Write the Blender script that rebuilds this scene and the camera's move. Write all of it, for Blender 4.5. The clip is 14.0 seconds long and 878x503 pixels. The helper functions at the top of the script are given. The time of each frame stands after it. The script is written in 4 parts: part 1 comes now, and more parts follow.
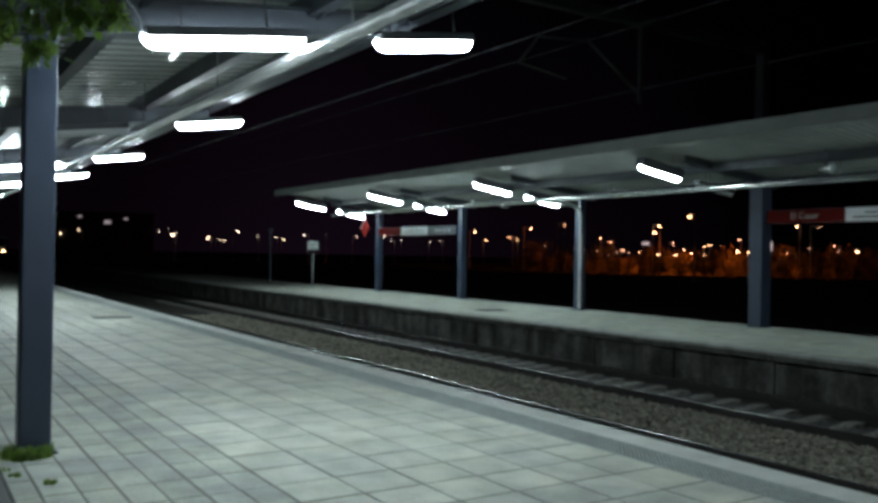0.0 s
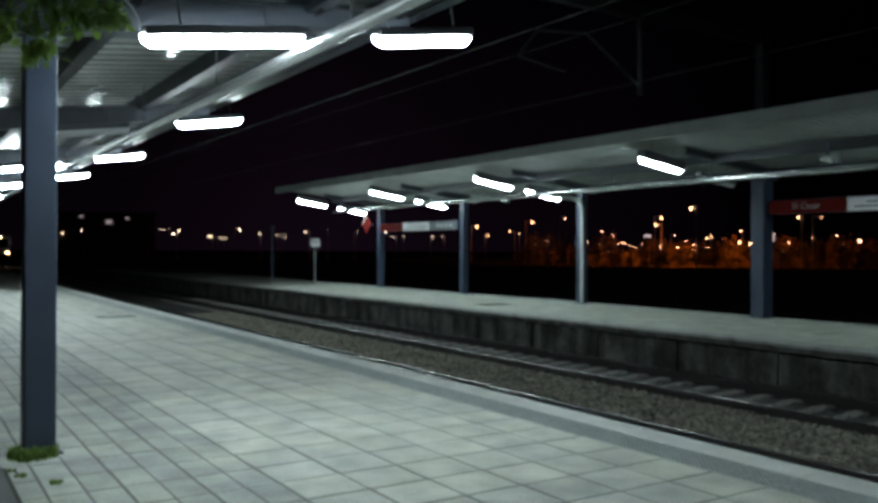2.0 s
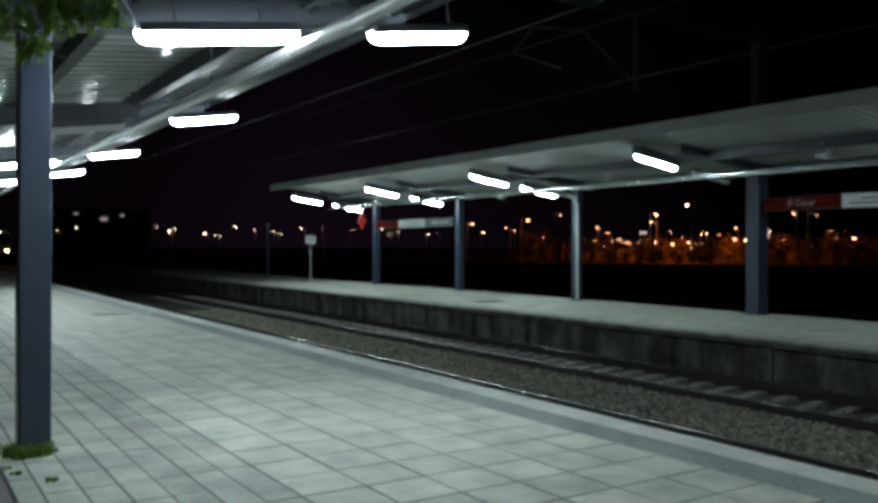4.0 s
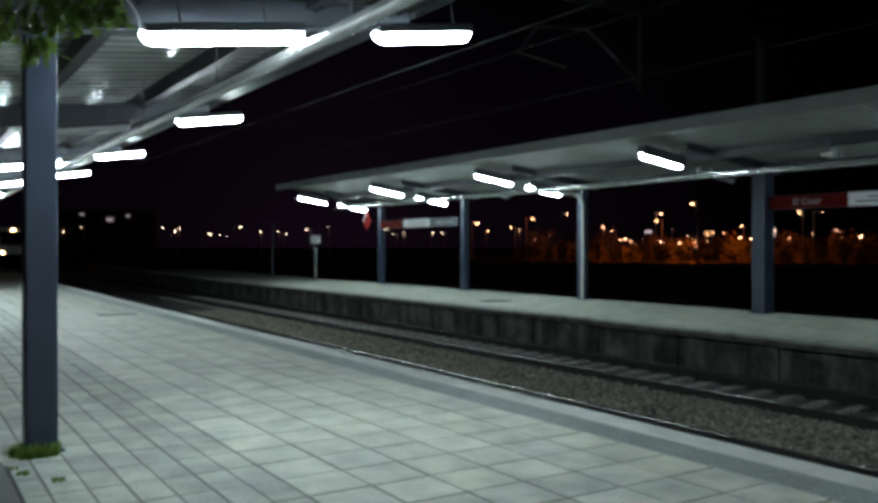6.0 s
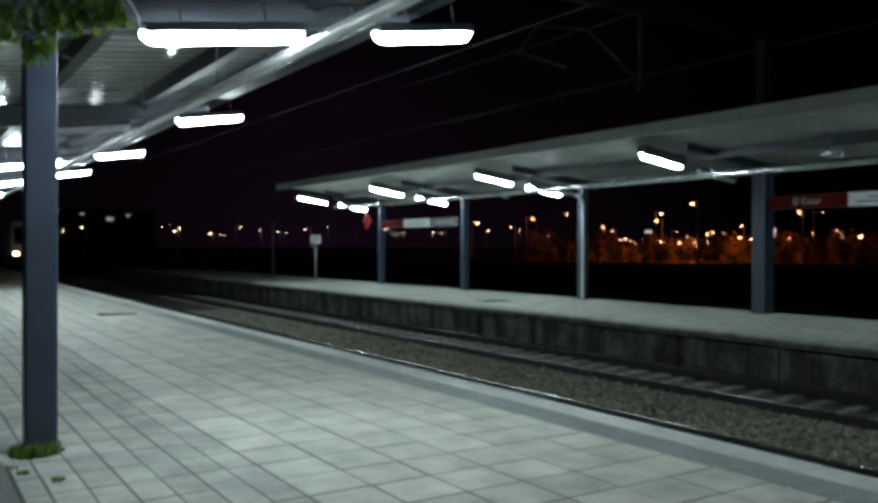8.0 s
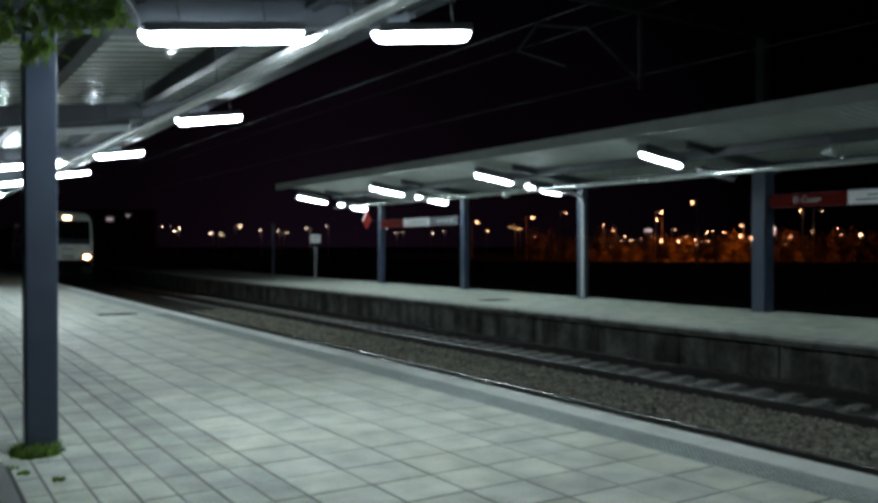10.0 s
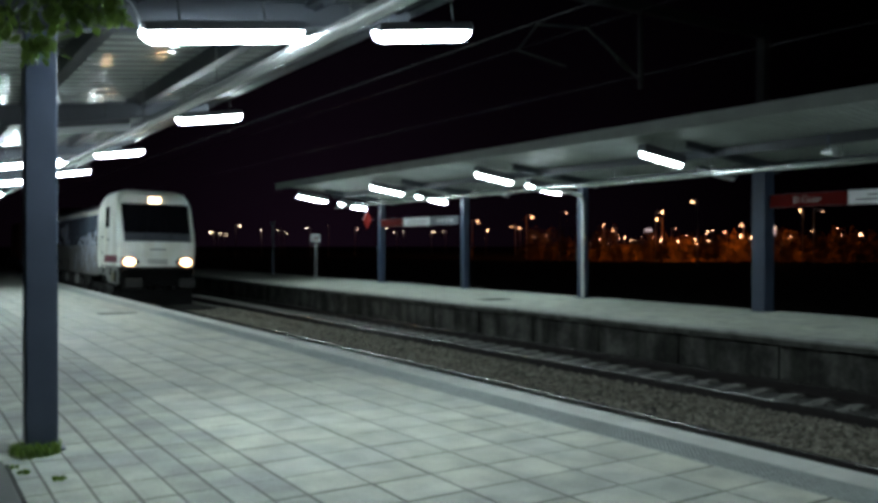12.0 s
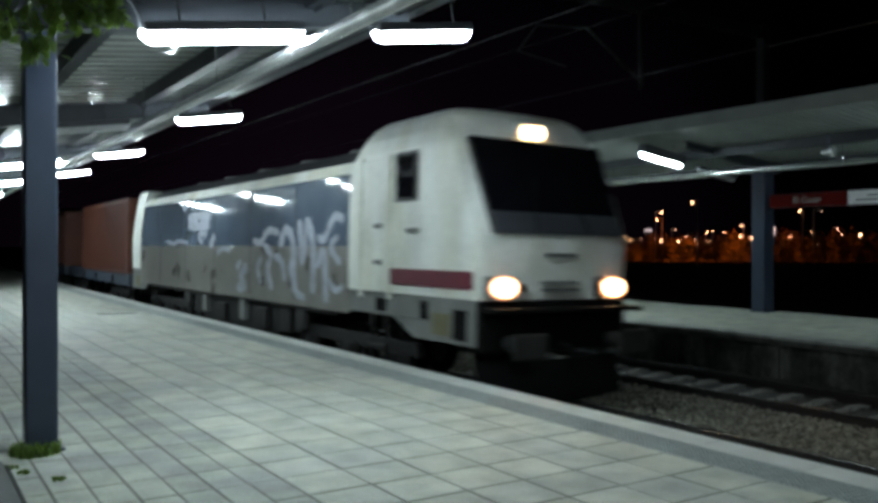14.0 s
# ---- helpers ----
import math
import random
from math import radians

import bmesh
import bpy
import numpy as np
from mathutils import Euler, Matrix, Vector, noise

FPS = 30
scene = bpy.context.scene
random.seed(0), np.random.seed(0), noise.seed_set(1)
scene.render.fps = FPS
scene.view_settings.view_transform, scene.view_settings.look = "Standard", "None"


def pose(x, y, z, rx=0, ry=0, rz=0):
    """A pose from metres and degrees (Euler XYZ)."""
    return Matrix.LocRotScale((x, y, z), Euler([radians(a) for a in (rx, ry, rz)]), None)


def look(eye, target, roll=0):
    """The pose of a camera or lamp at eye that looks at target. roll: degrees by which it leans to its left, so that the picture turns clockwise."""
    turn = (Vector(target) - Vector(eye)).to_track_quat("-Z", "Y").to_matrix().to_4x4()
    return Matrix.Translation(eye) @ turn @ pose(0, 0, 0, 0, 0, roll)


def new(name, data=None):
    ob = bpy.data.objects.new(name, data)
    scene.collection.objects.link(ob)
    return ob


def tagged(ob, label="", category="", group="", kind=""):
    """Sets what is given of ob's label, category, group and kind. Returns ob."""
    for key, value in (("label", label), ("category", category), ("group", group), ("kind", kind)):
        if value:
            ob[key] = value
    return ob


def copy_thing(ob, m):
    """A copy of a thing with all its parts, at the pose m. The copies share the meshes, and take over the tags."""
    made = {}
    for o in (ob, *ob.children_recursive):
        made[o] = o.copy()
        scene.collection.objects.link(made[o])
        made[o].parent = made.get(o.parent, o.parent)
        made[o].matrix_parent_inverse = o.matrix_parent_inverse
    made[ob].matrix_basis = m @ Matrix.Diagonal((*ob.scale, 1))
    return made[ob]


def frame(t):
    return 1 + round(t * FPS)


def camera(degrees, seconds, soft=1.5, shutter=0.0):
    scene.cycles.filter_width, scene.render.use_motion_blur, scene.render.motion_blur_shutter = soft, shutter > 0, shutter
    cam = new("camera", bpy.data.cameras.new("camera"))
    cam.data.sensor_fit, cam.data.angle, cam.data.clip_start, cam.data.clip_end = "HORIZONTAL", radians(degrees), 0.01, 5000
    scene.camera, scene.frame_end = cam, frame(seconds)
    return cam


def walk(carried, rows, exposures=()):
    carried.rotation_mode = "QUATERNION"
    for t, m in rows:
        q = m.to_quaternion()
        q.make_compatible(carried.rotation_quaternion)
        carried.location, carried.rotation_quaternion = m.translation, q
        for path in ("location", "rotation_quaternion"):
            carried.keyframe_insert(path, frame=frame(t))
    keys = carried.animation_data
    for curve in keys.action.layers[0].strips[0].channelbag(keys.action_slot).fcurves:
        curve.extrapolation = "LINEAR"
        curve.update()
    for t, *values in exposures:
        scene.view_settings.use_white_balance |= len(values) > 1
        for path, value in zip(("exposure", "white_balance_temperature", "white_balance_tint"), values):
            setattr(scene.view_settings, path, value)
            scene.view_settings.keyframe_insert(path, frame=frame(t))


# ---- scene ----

EYE = (0.0, 0.0, 1.8)


def aim(yaw, pitch, roll):
    """Camera pose from degrees: yaw from the track's direction towards the far platform."""
    a, b = radians(yaw), radians(pitch)
    way = Vector((math.sin(a) * math.cos(b), math.cos(a) * math.cos(b), math.sin(b)))
    return look(EYE, Vector(EYE) + way * 10, roll)


cam = camera(55.19, 14.0, soft=3.7, shutter=0.55)
walk(cam, [
    (0.0, aim(32.849, 0.262, 1.038)),
    (0.5, aim(32.806, 0.235, 0.827)),
    (1.0, aim(32.809, 0.173, 0.746)),
    (1.5, aim(32.749, 0.072, 0.591)),
    (2.0, aim(32.730, -0.067, 0.244)),
    (2.5, aim(32.815, -0.190, 0.267)),
    (3.0, aim(33.146, -0.277, 0.149)),
    (5.5, aim(32.684, -0.280, 0.167)),
    (6.0, aim(32.681, -0.300, 0.040)),
    (6.5, aim(32.673, -0.313, 0.082)),
    (7.0, aim(32.685, -0.313, 0.091)),
    (7.5, aim(32.685, -0.313, 0.091)),
    (8.0, aim(32.677, -0.313, 0.085)),
    (10.5, aim(32.681, -0.376, -0.075)),
    (11.0, aim(32.690, -0.406, -0.032)),
    (11.5, aim(32.690, -0.414, -0.054)),
    (12.0, aim(32.673, -0.399, -0.010)),
    (12.5, aim(32.682, -0.399, -0.004)),
    (13.0, aim(32.683, -0.398, -0.017)),
    (13.5, aim(32.687, -0.399, -0.002)),
    (14.0, aim(32.682, -0.382, 0.001)),
])

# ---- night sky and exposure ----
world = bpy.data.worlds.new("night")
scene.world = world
world.use_nodes = True
wt = world.node_tree
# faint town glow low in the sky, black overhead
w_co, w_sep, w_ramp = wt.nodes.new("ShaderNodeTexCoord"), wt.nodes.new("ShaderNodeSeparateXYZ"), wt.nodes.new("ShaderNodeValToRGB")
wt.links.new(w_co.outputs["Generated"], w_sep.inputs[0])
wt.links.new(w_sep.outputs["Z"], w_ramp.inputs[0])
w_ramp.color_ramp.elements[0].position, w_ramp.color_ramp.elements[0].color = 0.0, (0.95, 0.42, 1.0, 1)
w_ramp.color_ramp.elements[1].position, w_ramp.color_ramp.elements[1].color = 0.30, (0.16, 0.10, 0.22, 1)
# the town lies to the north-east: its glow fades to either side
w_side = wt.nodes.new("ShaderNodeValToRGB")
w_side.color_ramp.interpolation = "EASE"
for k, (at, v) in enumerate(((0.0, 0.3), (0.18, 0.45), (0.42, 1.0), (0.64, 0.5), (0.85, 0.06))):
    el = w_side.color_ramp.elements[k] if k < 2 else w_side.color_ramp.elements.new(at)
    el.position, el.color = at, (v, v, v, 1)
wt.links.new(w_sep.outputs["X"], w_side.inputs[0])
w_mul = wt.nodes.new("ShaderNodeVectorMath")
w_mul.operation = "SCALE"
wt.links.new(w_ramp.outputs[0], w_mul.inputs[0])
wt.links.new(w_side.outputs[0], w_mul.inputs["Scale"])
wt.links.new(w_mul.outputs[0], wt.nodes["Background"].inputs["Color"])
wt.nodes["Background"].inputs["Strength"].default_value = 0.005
scene.view_settings.exposure = 0.0
TUBE_POWER = 112.0

# ---- plan ----
RAIL_Z = -0.65                 # top of the rails; both platforms are at z = 0
EDGE_A, EDGE_B = 6.42, 14.62   # platform edges
TRACK_A, TRACK_B = 8.16, 12.46
GAUGE = 1.74
TILE, TX, TY = 0.521, 2.475, 4.046
BAY = 7.2
Y0, Y1 = -24.0, 190.0


def bend(y):
    """Sideways shift of the line where it curves, far out."""
    return max(0.0, y - 25.0) ** 2 / 3000.0


def heading(y):
    return -math.degrees(math.atan(max(0.0, y - 25.0) / 1500.0))


# ---- materials ----
def mat(name, base, rough=0.6, metal=0.0, vary=0.25, scale=4.0, fine=60.0, bump=0.15, spec=0.5, random_tint=0.0, coat=0.0, sharp=0.2, second=None, streak=1.0):
    """A surface with stains at one scale, grain at another and fine relief."""
    m = bpy.data.materials.new(name)
    m.use_nodes = True
    nt = m.node_tree
    n, l = nt.nodes, nt.links
    b = n["Principled BSDF"]
    tc = n.new("ShaderNodeTexCoord")
    geo = n.new("ShaderNodeNewGeometry")
    big, small = n.new("ShaderNodeTexNoise"), n.new("ShaderNodeTexNoise")
    big.inputs["Scale"].default_value, big.inputs["Detail"].default_value = scale, 6
    small.inputs["Scale"].default_value, small.inputs["Detail"].default_value = fine, 3
    l.new(geo.outputs["Position"] if random_tint >= 0 else tc.outputs["Object"], big.inputs["Vector"])
    l.new(geo.outputs["Position"] if random_tint >= 0 else tc.outputs["Object"], small.inputs["Vector"])
    mix = n.new("ShaderNodeMath")
    mix.operation = "MULTIPLY_ADD"
    l.new(big.outputs["Fac"], mix.inputs[0])
    mix.inputs[1].default_value = 0.7
    half = n.new("ShaderNodeMath")
    half.operation = "MULTIPLY"
    l.new(small.outputs["Fac"], half.inputs[0])
    half.inputs[1].default_value = 0.3
    l.new(half.outputs[0], mix.inputs[2])
    ramp = n.new("ShaderNodeValToRGB")
    ramp.color_ramp.elements[0].position, ramp.color_ramp.elements[1].position = 0.5 - sharp, 0.5 + sharp
    ramp.color_ramp.elements[0].color = (*[c * (1 - vary) for c in base], 1)
    ramp.color_ramp.elements[1].color = (*[min(1, c * (1 + vary)) for c in base], 1)
    l.new(mix.outputs[0], ramp.inputs[0])
    colour = ramp.outputs[0]
    if random_tint > 0:
        info, isl, add = n.new("ShaderNodeObjectInfo"), geo, n.new("ShaderNodeMath")
        l.new(info.outputs["Random"], add.inputs[0])
        l.new(isl.outputs["Random Per Island"], add.inputs[1])
        fr = n.new("ShaderNodeMath")
        fr.operation = "FRACT"
        l.new(add.outputs[0], fr.inputs[0])
        rng = n.new("ShaderNodeMapRange")
        rng.inputs["To Min"].default_value, rng.inputs["To Max"].default_value = 1 - random_tint, 1 + random_tint
        l.new(fr.outputs[0], rng.inputs["Value"])
        mul = n.new("ShaderNodeVectorMath")
        mul.operation = "SCALE"
        l.new(colour, mul.inputs[0])
        l.new(rng.outputs[0], mul.inputs["Scale"])
        colour = mul.outputs[0]
    if second:
        # broad patches of a second tone
        wide, fade, blend = n.new("ShaderNodeTexNoise"), n.new("ShaderNodeMapRange"), n.new("ShaderNodeMix")
        wide.inputs["Scale"].default_value, wide.inputs["Detail"].default_value = scale * 0.45, 5
        tall = n.new("ShaderNodeVectorMath")
        tall.operation = "MULTIPLY"
        tall.inputs[1].default_value = (1 / streak, 1 / streak, streak)
        l.new(geo.outputs["Position"] if random_tint >= 0 else tc.outputs["Object"], tall.inputs[0])
        l.new(tall.outputs[0], wide.inputs["Vector"])
        fade.inputs["From Min"].default_value, fade.inputs["From Max"].default_value = 0.42, 0.62
        l.new(wide.outputs["Fac"], fade.inputs["Value"])
        blend.data_type, blend.blend_type = "RGBA", "MULTIPLY"
        l.new(fade.outputs[0], blend.inputs[0])
        l.new(colour, blend.inputs[6])
        blend.inputs[7].default_value = (*second, 1)
        colour = blend.outputs[2]
    l.new(colour, b.inputs["Base Color"])
    rr = n.new("ShaderNodeMapRange")
    rr.inputs["To Min"].default_value, rr.inputs["To Max"].default_value = max(0.02, rough - 0.1), min(1, rough + 0.1)
    l.new(big.outputs["Fac"], rr.inputs["Value"])
    l.new(rr.outputs[0], b.inputs["Roughness"])
    b.inputs["Metallic"].default_value = metal
    b.inputs["Specular IOR Level"].default_value = spec
    b.inputs["Coat Weight"].default_value = coat
    if bump:
        bp = n.new("ShaderNodeBump")
        bp.inputs["Strength"].default_value, bp.inputs["Distance"].default_value = bump, 0.01
        l.new(mix.outputs[0], bp.inputs["Height"])
        l.new(bp.outputs[0], b.inputs["Normal"])
    return m


def glow(name, colour, strength):
    m = bpy.data.materials.new(name)
    m.use_nodes = True
    b = m.node_tree.nodes["Principled BSDF"]
    b.inputs["Base Color"].default_value = (0.8, 0.8, 0.8, 1)
    b.inputs["Emission Color"].default_value = (*colour, 1)
    b.inputs["Emission Strength"].default_value = strength
    return m


def glass(name, base, rough=0.04):
    m = bpy.data.materials.new(name)
    m.use_nodes = True
    b = m.node_tree.nodes["Principled BSDF"]
    b.inputs["Base Color"].default_value = (*base, 1)
    b.inputs["Roughness"].default_value = rough
    b.inputs["Specular IOR Level"].default_value = 0.6
    return m


M_TILE = mat("paving_tile", (0.44, 0.46, 0.385), 0.62, vary=0.22, scale=2.6, fine=34, bump=0.35, random_tint=0.08, sharp=0.13, second=(0.88, 0.89, 0.95))
# narrow pavers, toned darker than the square ones
M_TILE_N = mat("darker_narrow_paving", (0.34, 0.36, 0.303), 0.7, vary=0.26, scale=2.6, fine=30, bump=0.4, random_tint=0.12, sharp=0.14, second=(0.82, 0.83, 0.92))
M_JOINT = mat("paving_joint", (0.10, 0.106, 0.088), 0.9, vary=0.3)
M_TACT = mat("tactile_paving", (0.285, 0.315, 0.30), 0.6, vary=0.16, scale=2, fine=30, bump=0.3, random_tint=0.08)
M_COPE = mat("coping_concrete", (0.49, 0.51, 0.475), 0.7, vary=0.2, scale=2.5, fine=50, bump=0.3)
M_COPE_B = mat("darker_coping", (0.36, 0.38, 0.35), 0.8, vary=0.3, scale=3, fine=30, bump=0.4, sharp=0.13)
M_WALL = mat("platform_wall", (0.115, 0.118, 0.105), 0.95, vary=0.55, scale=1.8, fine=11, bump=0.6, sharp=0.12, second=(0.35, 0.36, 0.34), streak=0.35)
M_COURSE = mat("dark_edge_course", (0.12, 0.125, 0.112), 0.9, vary=0.4, scale=3, fine=30, bump=0.4, second=(0.55, 0.55, 0.52), streak=0.5)
M_BALLAST = mat("ballast", (0.27, 0.255, 0.205), 0.9, vary=0.4, scale=6, fine=40, bump=0.5, random_tint=0.55)
M_STONE_DARK = mat("near_black_ballast", (0.03, 0.027, 0.024), 0.9, vary=0.4, scale=6, fine=40, bump=0.5, random_tint=0.4)
M_SLEEPER = mat("concrete_sleeper", (0.20, 0.195, 0.175), 0.85, vary=0.3, scale=5, fine=60, bump=0.4)
M_RUST = mat("rusty_rail_side", (0.018, 0.014, 0.013), 0.8, vary=0.3, scale=6, fine=80, bump=0.3)
M_RAILTOP = mat("polished_rail_head", (0.55, 0.55, 0.54), 0.22, 1.0, vary=0.1, bump=0.03)
M_SOIL = mat("dark_soil", (0.013, 0.012, 0.009), 0.95, vary=0.4, scale=0.3, fine=6, bump=0.6)
M_STEEL = mat("blue_grey_steel", (0.042, 0.057, 0.092), 0.42, vary=0.14, scale=3, fine=70, bump=0.08)
M_SHEET = mat("ribbed_roof_sheet", (0.36, 0.385, 0.37), 0.15, 0.25, vary=0.1, scale=2, fine=40, bump=0.05)
# same roof sheet, darkened and roughened to hold back the lamps' reflections
M_SHEET_B = mat("dull_roof_sheet", (0.285, 0.315, 0.295), 0.55, 0.0, vary=0.2, scale=1.5, fine=30, bump=0.05)
M_PURLIN = mat("grey_purlin", (0.030, 0.036, 0.045), 0.55, vary=0.15, scale=3)
M_GALV = mat("galvanised_pipe", (0.62, 0.64, 0.64), 0.2, 0.85, vary=0.12, scale=6, bump=0.04)
M_HOUSING = mat("lamp_housing", (0.04, 0.044, 0.052), 0.55, vary=0.1)
M_TUBE = glow("lit_diffuser", (0.79, 0.945, 1.0), TUBE_POWER)
M_TUBE_OLD = glow("aged_lit_diffuser", (0.76, 0.95, 0.98), TUBE_POWER * 0.68)
M_DEAD = mat("unlit_diffuser", (0.45, 0.47, 0.48), 0.3, vary=0.1)
M_IRON = mat("cast_iron", (0.05, 0.055, 0.05), 0.6, vary=0.3)
M_RED = mat("red_sign", (0.085, 0.006, 0.005), 0.9, vary=0.08, bump=0.03, spec=0.1)
M_WHITE = mat("white_sign", (0.62, 0.62, 0.64), 0.4, vary=0.06, bump=0.03)
M_DKSIGN = mat("dark_sign", (0.05, 0.055, 0.065), 0.4, vary=0.1, bump=0.03)
M_LETTER = mat("pale_letter", (0.27, 0.27, 0.27), 0.5, vary=0.05, bump=0)
# wire colour toned down to keep the lines faint
M_WIRE = mat("dark_wire", (0.016, 0.015, 0.015), 0.5, 0.0, vary=0.2)
M_MAST = mat("dark_mast_steel", (0.018, 0.018, 0.02), 0.7, vary=0.2)
M_ARM = mat("dull_bracket_steel", (0.06, 0.06, 0.065), 0.5, vary=0.2)
M_BED = mat("dark_ballast_base", (0.035, 0.032, 0.027), 0.95, vary=0.4, scale=5, fine=40, bump=0.5)
M_LEAF = mat("green_leaf", (0.11, 0.18, 0.035), 0.5, vary=0.35, scale=9, fine=60, bump=0.1, random_tint=0.4)
leaf_nodes, leaf_links = M_LEAF.node_tree.nodes, M_LEAF.node_tree.links
leaf_thin, leaf_mix = leaf_nodes.new("ShaderNodeBsdfTranslucent"), leaf_nodes.new("ShaderNodeMixShader")
leaf_thin.inputs["Color"].default_value = (0.16, 0.26, 0.04, 1)
leaf_mix.inputs[0].default_value = 0.4
leaf_links.new(leaf_nodes["Principled BSDF"].outputs[0], leaf_mix.inputs[1])
leaf_links.new(leaf_thin.outputs[0], leaf_mix.inputs[2])
leaf_links.new(leaf_mix.outputs[0], leaf_nodes["Material Output"].inputs["Surface"])
M_BARK = mat("grey_bark", (0.12, 0.10, 0.08), 0.9, vary=0.35, scale=8, fine=50, bump=0.6)
M_FARTREE = mat("far_foliage", (0.12, 0.10, 0.04), 0.9, vary=0.4, scale=0.5, fine=4, bump=0.3, random_tint=0.4)
M_LOCO_W = mat("loco_white", (0.80, 0.835, 0.79), 0.45, vary=0.14, scale=1.3, fine=9, bump=0.04, random_tint=-1, sharp=0.15, second=(0.84, 0.82, 0.74), streak=0.5)
M_LOCO_G = mat("loco_grey_side", (0.135, 0.172, 0.225), 0.04, vary=0.15, scale=1.5, fine=14, bump=0.015, random_tint=-1, coat=0.7)
M_LOCO_L = mat("loco_dusty_side", (0.185, 0.182, 0.165), 0.30, vary=0.28, scale=1.5, fine=14, bump=0.03, random_tint=-1, coat=0.2)
M_LOCO_F = mat("loco_underframe", (0.17, 0.18, 0.17), 0.6, vary=0.25, scale=2, fine=20, random_tint=-1)
M_LOCO_D = mat("loco_dark_roof", (0.035, 0.037, 0.04), 0.6, vary=0.25, scale=2, fine=20, random_tint=-1)
M_LOCO_R = mat("loco_red_band", (0.13, 0.014, 0.03), 0.4, vary=0.15, scale=2, fine=20, bump=0.03, random_tint=-1)
M_PAINT = mat("pale_spray_paint", (0.36, 0.39, 0.46), 0.5, vary=0.35, scale=4, fine=12, bump=0.03, random_tint=-1)
# two tones for running gear and beams: near black, and dark grey
M_BOGIE = mat("near_black_running_gear", (0.005, 0.005, 0.005), 0.9, spec=0.1, vary=0.35, scale=5, fine=30, random_tint=-1)
M_GEAR = mat("dark_running_gear", (0.022, 0.022, 0.021), 0.75, spec=0.3, vary=0.4, scale=5, fine=30, random_tint=-1)
M_YELLOW = mat("yellow_patch", (0.15, 0.14, 0.07), 0.6, vary=0.2, random_tint=-1)
M_GLASS = glass("dark_cab_glass", (0.006, 0.006, 0.008))
M_BROWN = mat("rust_brown_wagon", (0.105, 0.028, 0.014), 0.65, vary=0.3, scale=1.2, fine=10, bump=0.1, random_tint=-1)
M_WAGON = mat("blue_wagon_frame", (0.05, 0.07, 0.10), 0.6, vary=0.3, scale=2, fine=15, random_tint=-1)
M_HEAD = glow("warm_headlight", (1.0, 0.66, 0.32), 26)
# the headlights' orange halo, put into glowing discs
M_HALO = glow("headlight_halo", (1.0, 0.34, 0.12), 2.6)
M_WINDOW = glow("dim_lit_window", (1.0, 0.82, 0.86), 0.25)
M_PANEL = glow("lit_sign_face", (1.0, 0.78, 0.80), 0.6)
M_PIPE = mat("pale_painted_pipe", (0.55, 0.57, 0.57), 0.45, vary=0.1)
M_POLE = mat("galvanised_lamp_pole", (0.42, 0.42, 0.40), 0.6, vary=0.15)
M_SODIUM = glow("sodium_lamp", (1.0, 0.50, 0.25), 20.0)
M_COOL = glow("white_street_lamp", (1.0, 0.72, 0.52), 14.0)


# ---- mesh helpers ----
def put_mesh(name, bm, material, parent=None, label="", smooth=False):
    me = bpy.data.meshes.new(name)
    bm.normal_update()
    if smooth:
        for fc in bm.faces:
            fc.smooth = True
    bm.to_mesh(me)
    bm.free()
    for m in (material if isinstance(material, (list, tuple)) else [material]):
        me.materials.append(m)
    ob = new(name, me)
    if parent:
        ob.parent = parent
    return tagged(ob, label)


part = put_mesh


def raw(name, verts, faces, material, parent=None, label=""):
    me = bpy.data.meshes.new(name)
    me.from_pydata(verts, [], faces)
    me.update()
    for m in (material if isinstance(material, (list, tuple)) else [material]):
        me.materials.append(m)
    ob = new(name, me)
    if parent:
        ob.parent = parent
    return tagged(ob, label)


def box(bm, x0, x1, y0, y1, z0, z1, bevel=0.0, index=0, m=None):
    vs = [bm.verts.new((x, y, z)) for z in (z0, z1) for y in (y0, y1) for x in (x0, x1)]
    fs = [bm.faces.new([vs[i] for i in q]) for q in ((0, 2, 3, 1), (4, 5, 7, 6), (0, 1, 5, 4), (2, 6, 7, 3), (0, 4, 6, 2), (1, 3, 7, 5))]
    for fc in fs:
        fc.material_index = index
    if m is not None:
        bmesh.ops.transform(bm, matrix=m, verts=vs)
    if bevel:
        es = {e for fc in fs for e in fc.edges}
        bmesh.ops.bevel(bm, geom=list(es), offset=bevel, segments=2, affect="EDGES", profile=0.5)
    return bm


def solid(*a, **k):
    return box(bmesh.new(), *a, **k)


def rod(bm, a, b, r, r2=None, seg=10):
    a, b = Vector(a), Vector(b)
    d = b - a
    m = Matrix.Translation((a + b) / 2) @ d.to_track_quat("Z", "Y").to_matrix().to_4x4()
    bmesh.ops.create_cone(bm, cap_ends=True, segments=seg, radius1=r, radius2=r if r2 is None else r2, depth=d.length, matrix=m)
    return bm


def loft(bm, rings):
    """Skins closed rings of equal length, with both ends capped."""
    vs = [[bm.verts.new(p) for p in ring] for ring in rings]
    n = len(vs[0])
    for a, b in zip(vs, vs[1:]):
        for i in range(n):
            bm.faces.new((a[i], a[(i + 1) % n], b[(i + 1) % n], b[i]))
    bm.faces.new(vs[0][::-1])
    bm.faces.new(vs[-1])
    bmesh.ops.recalc_face_normals(bm, faces=bm.faces)
    return bm


def along(name, profile, ys, material, parent=None, x=0.0, label=""):
    """A profile of (x, z) points swept down the line, following its curve."""
    bm = bmesh.new()
    loft(bm, [[(x + px_ + bend(y), y, pz) for px_, pz in profile] for y in ys])
    return put_mesh(name, bm, material, parent, label)


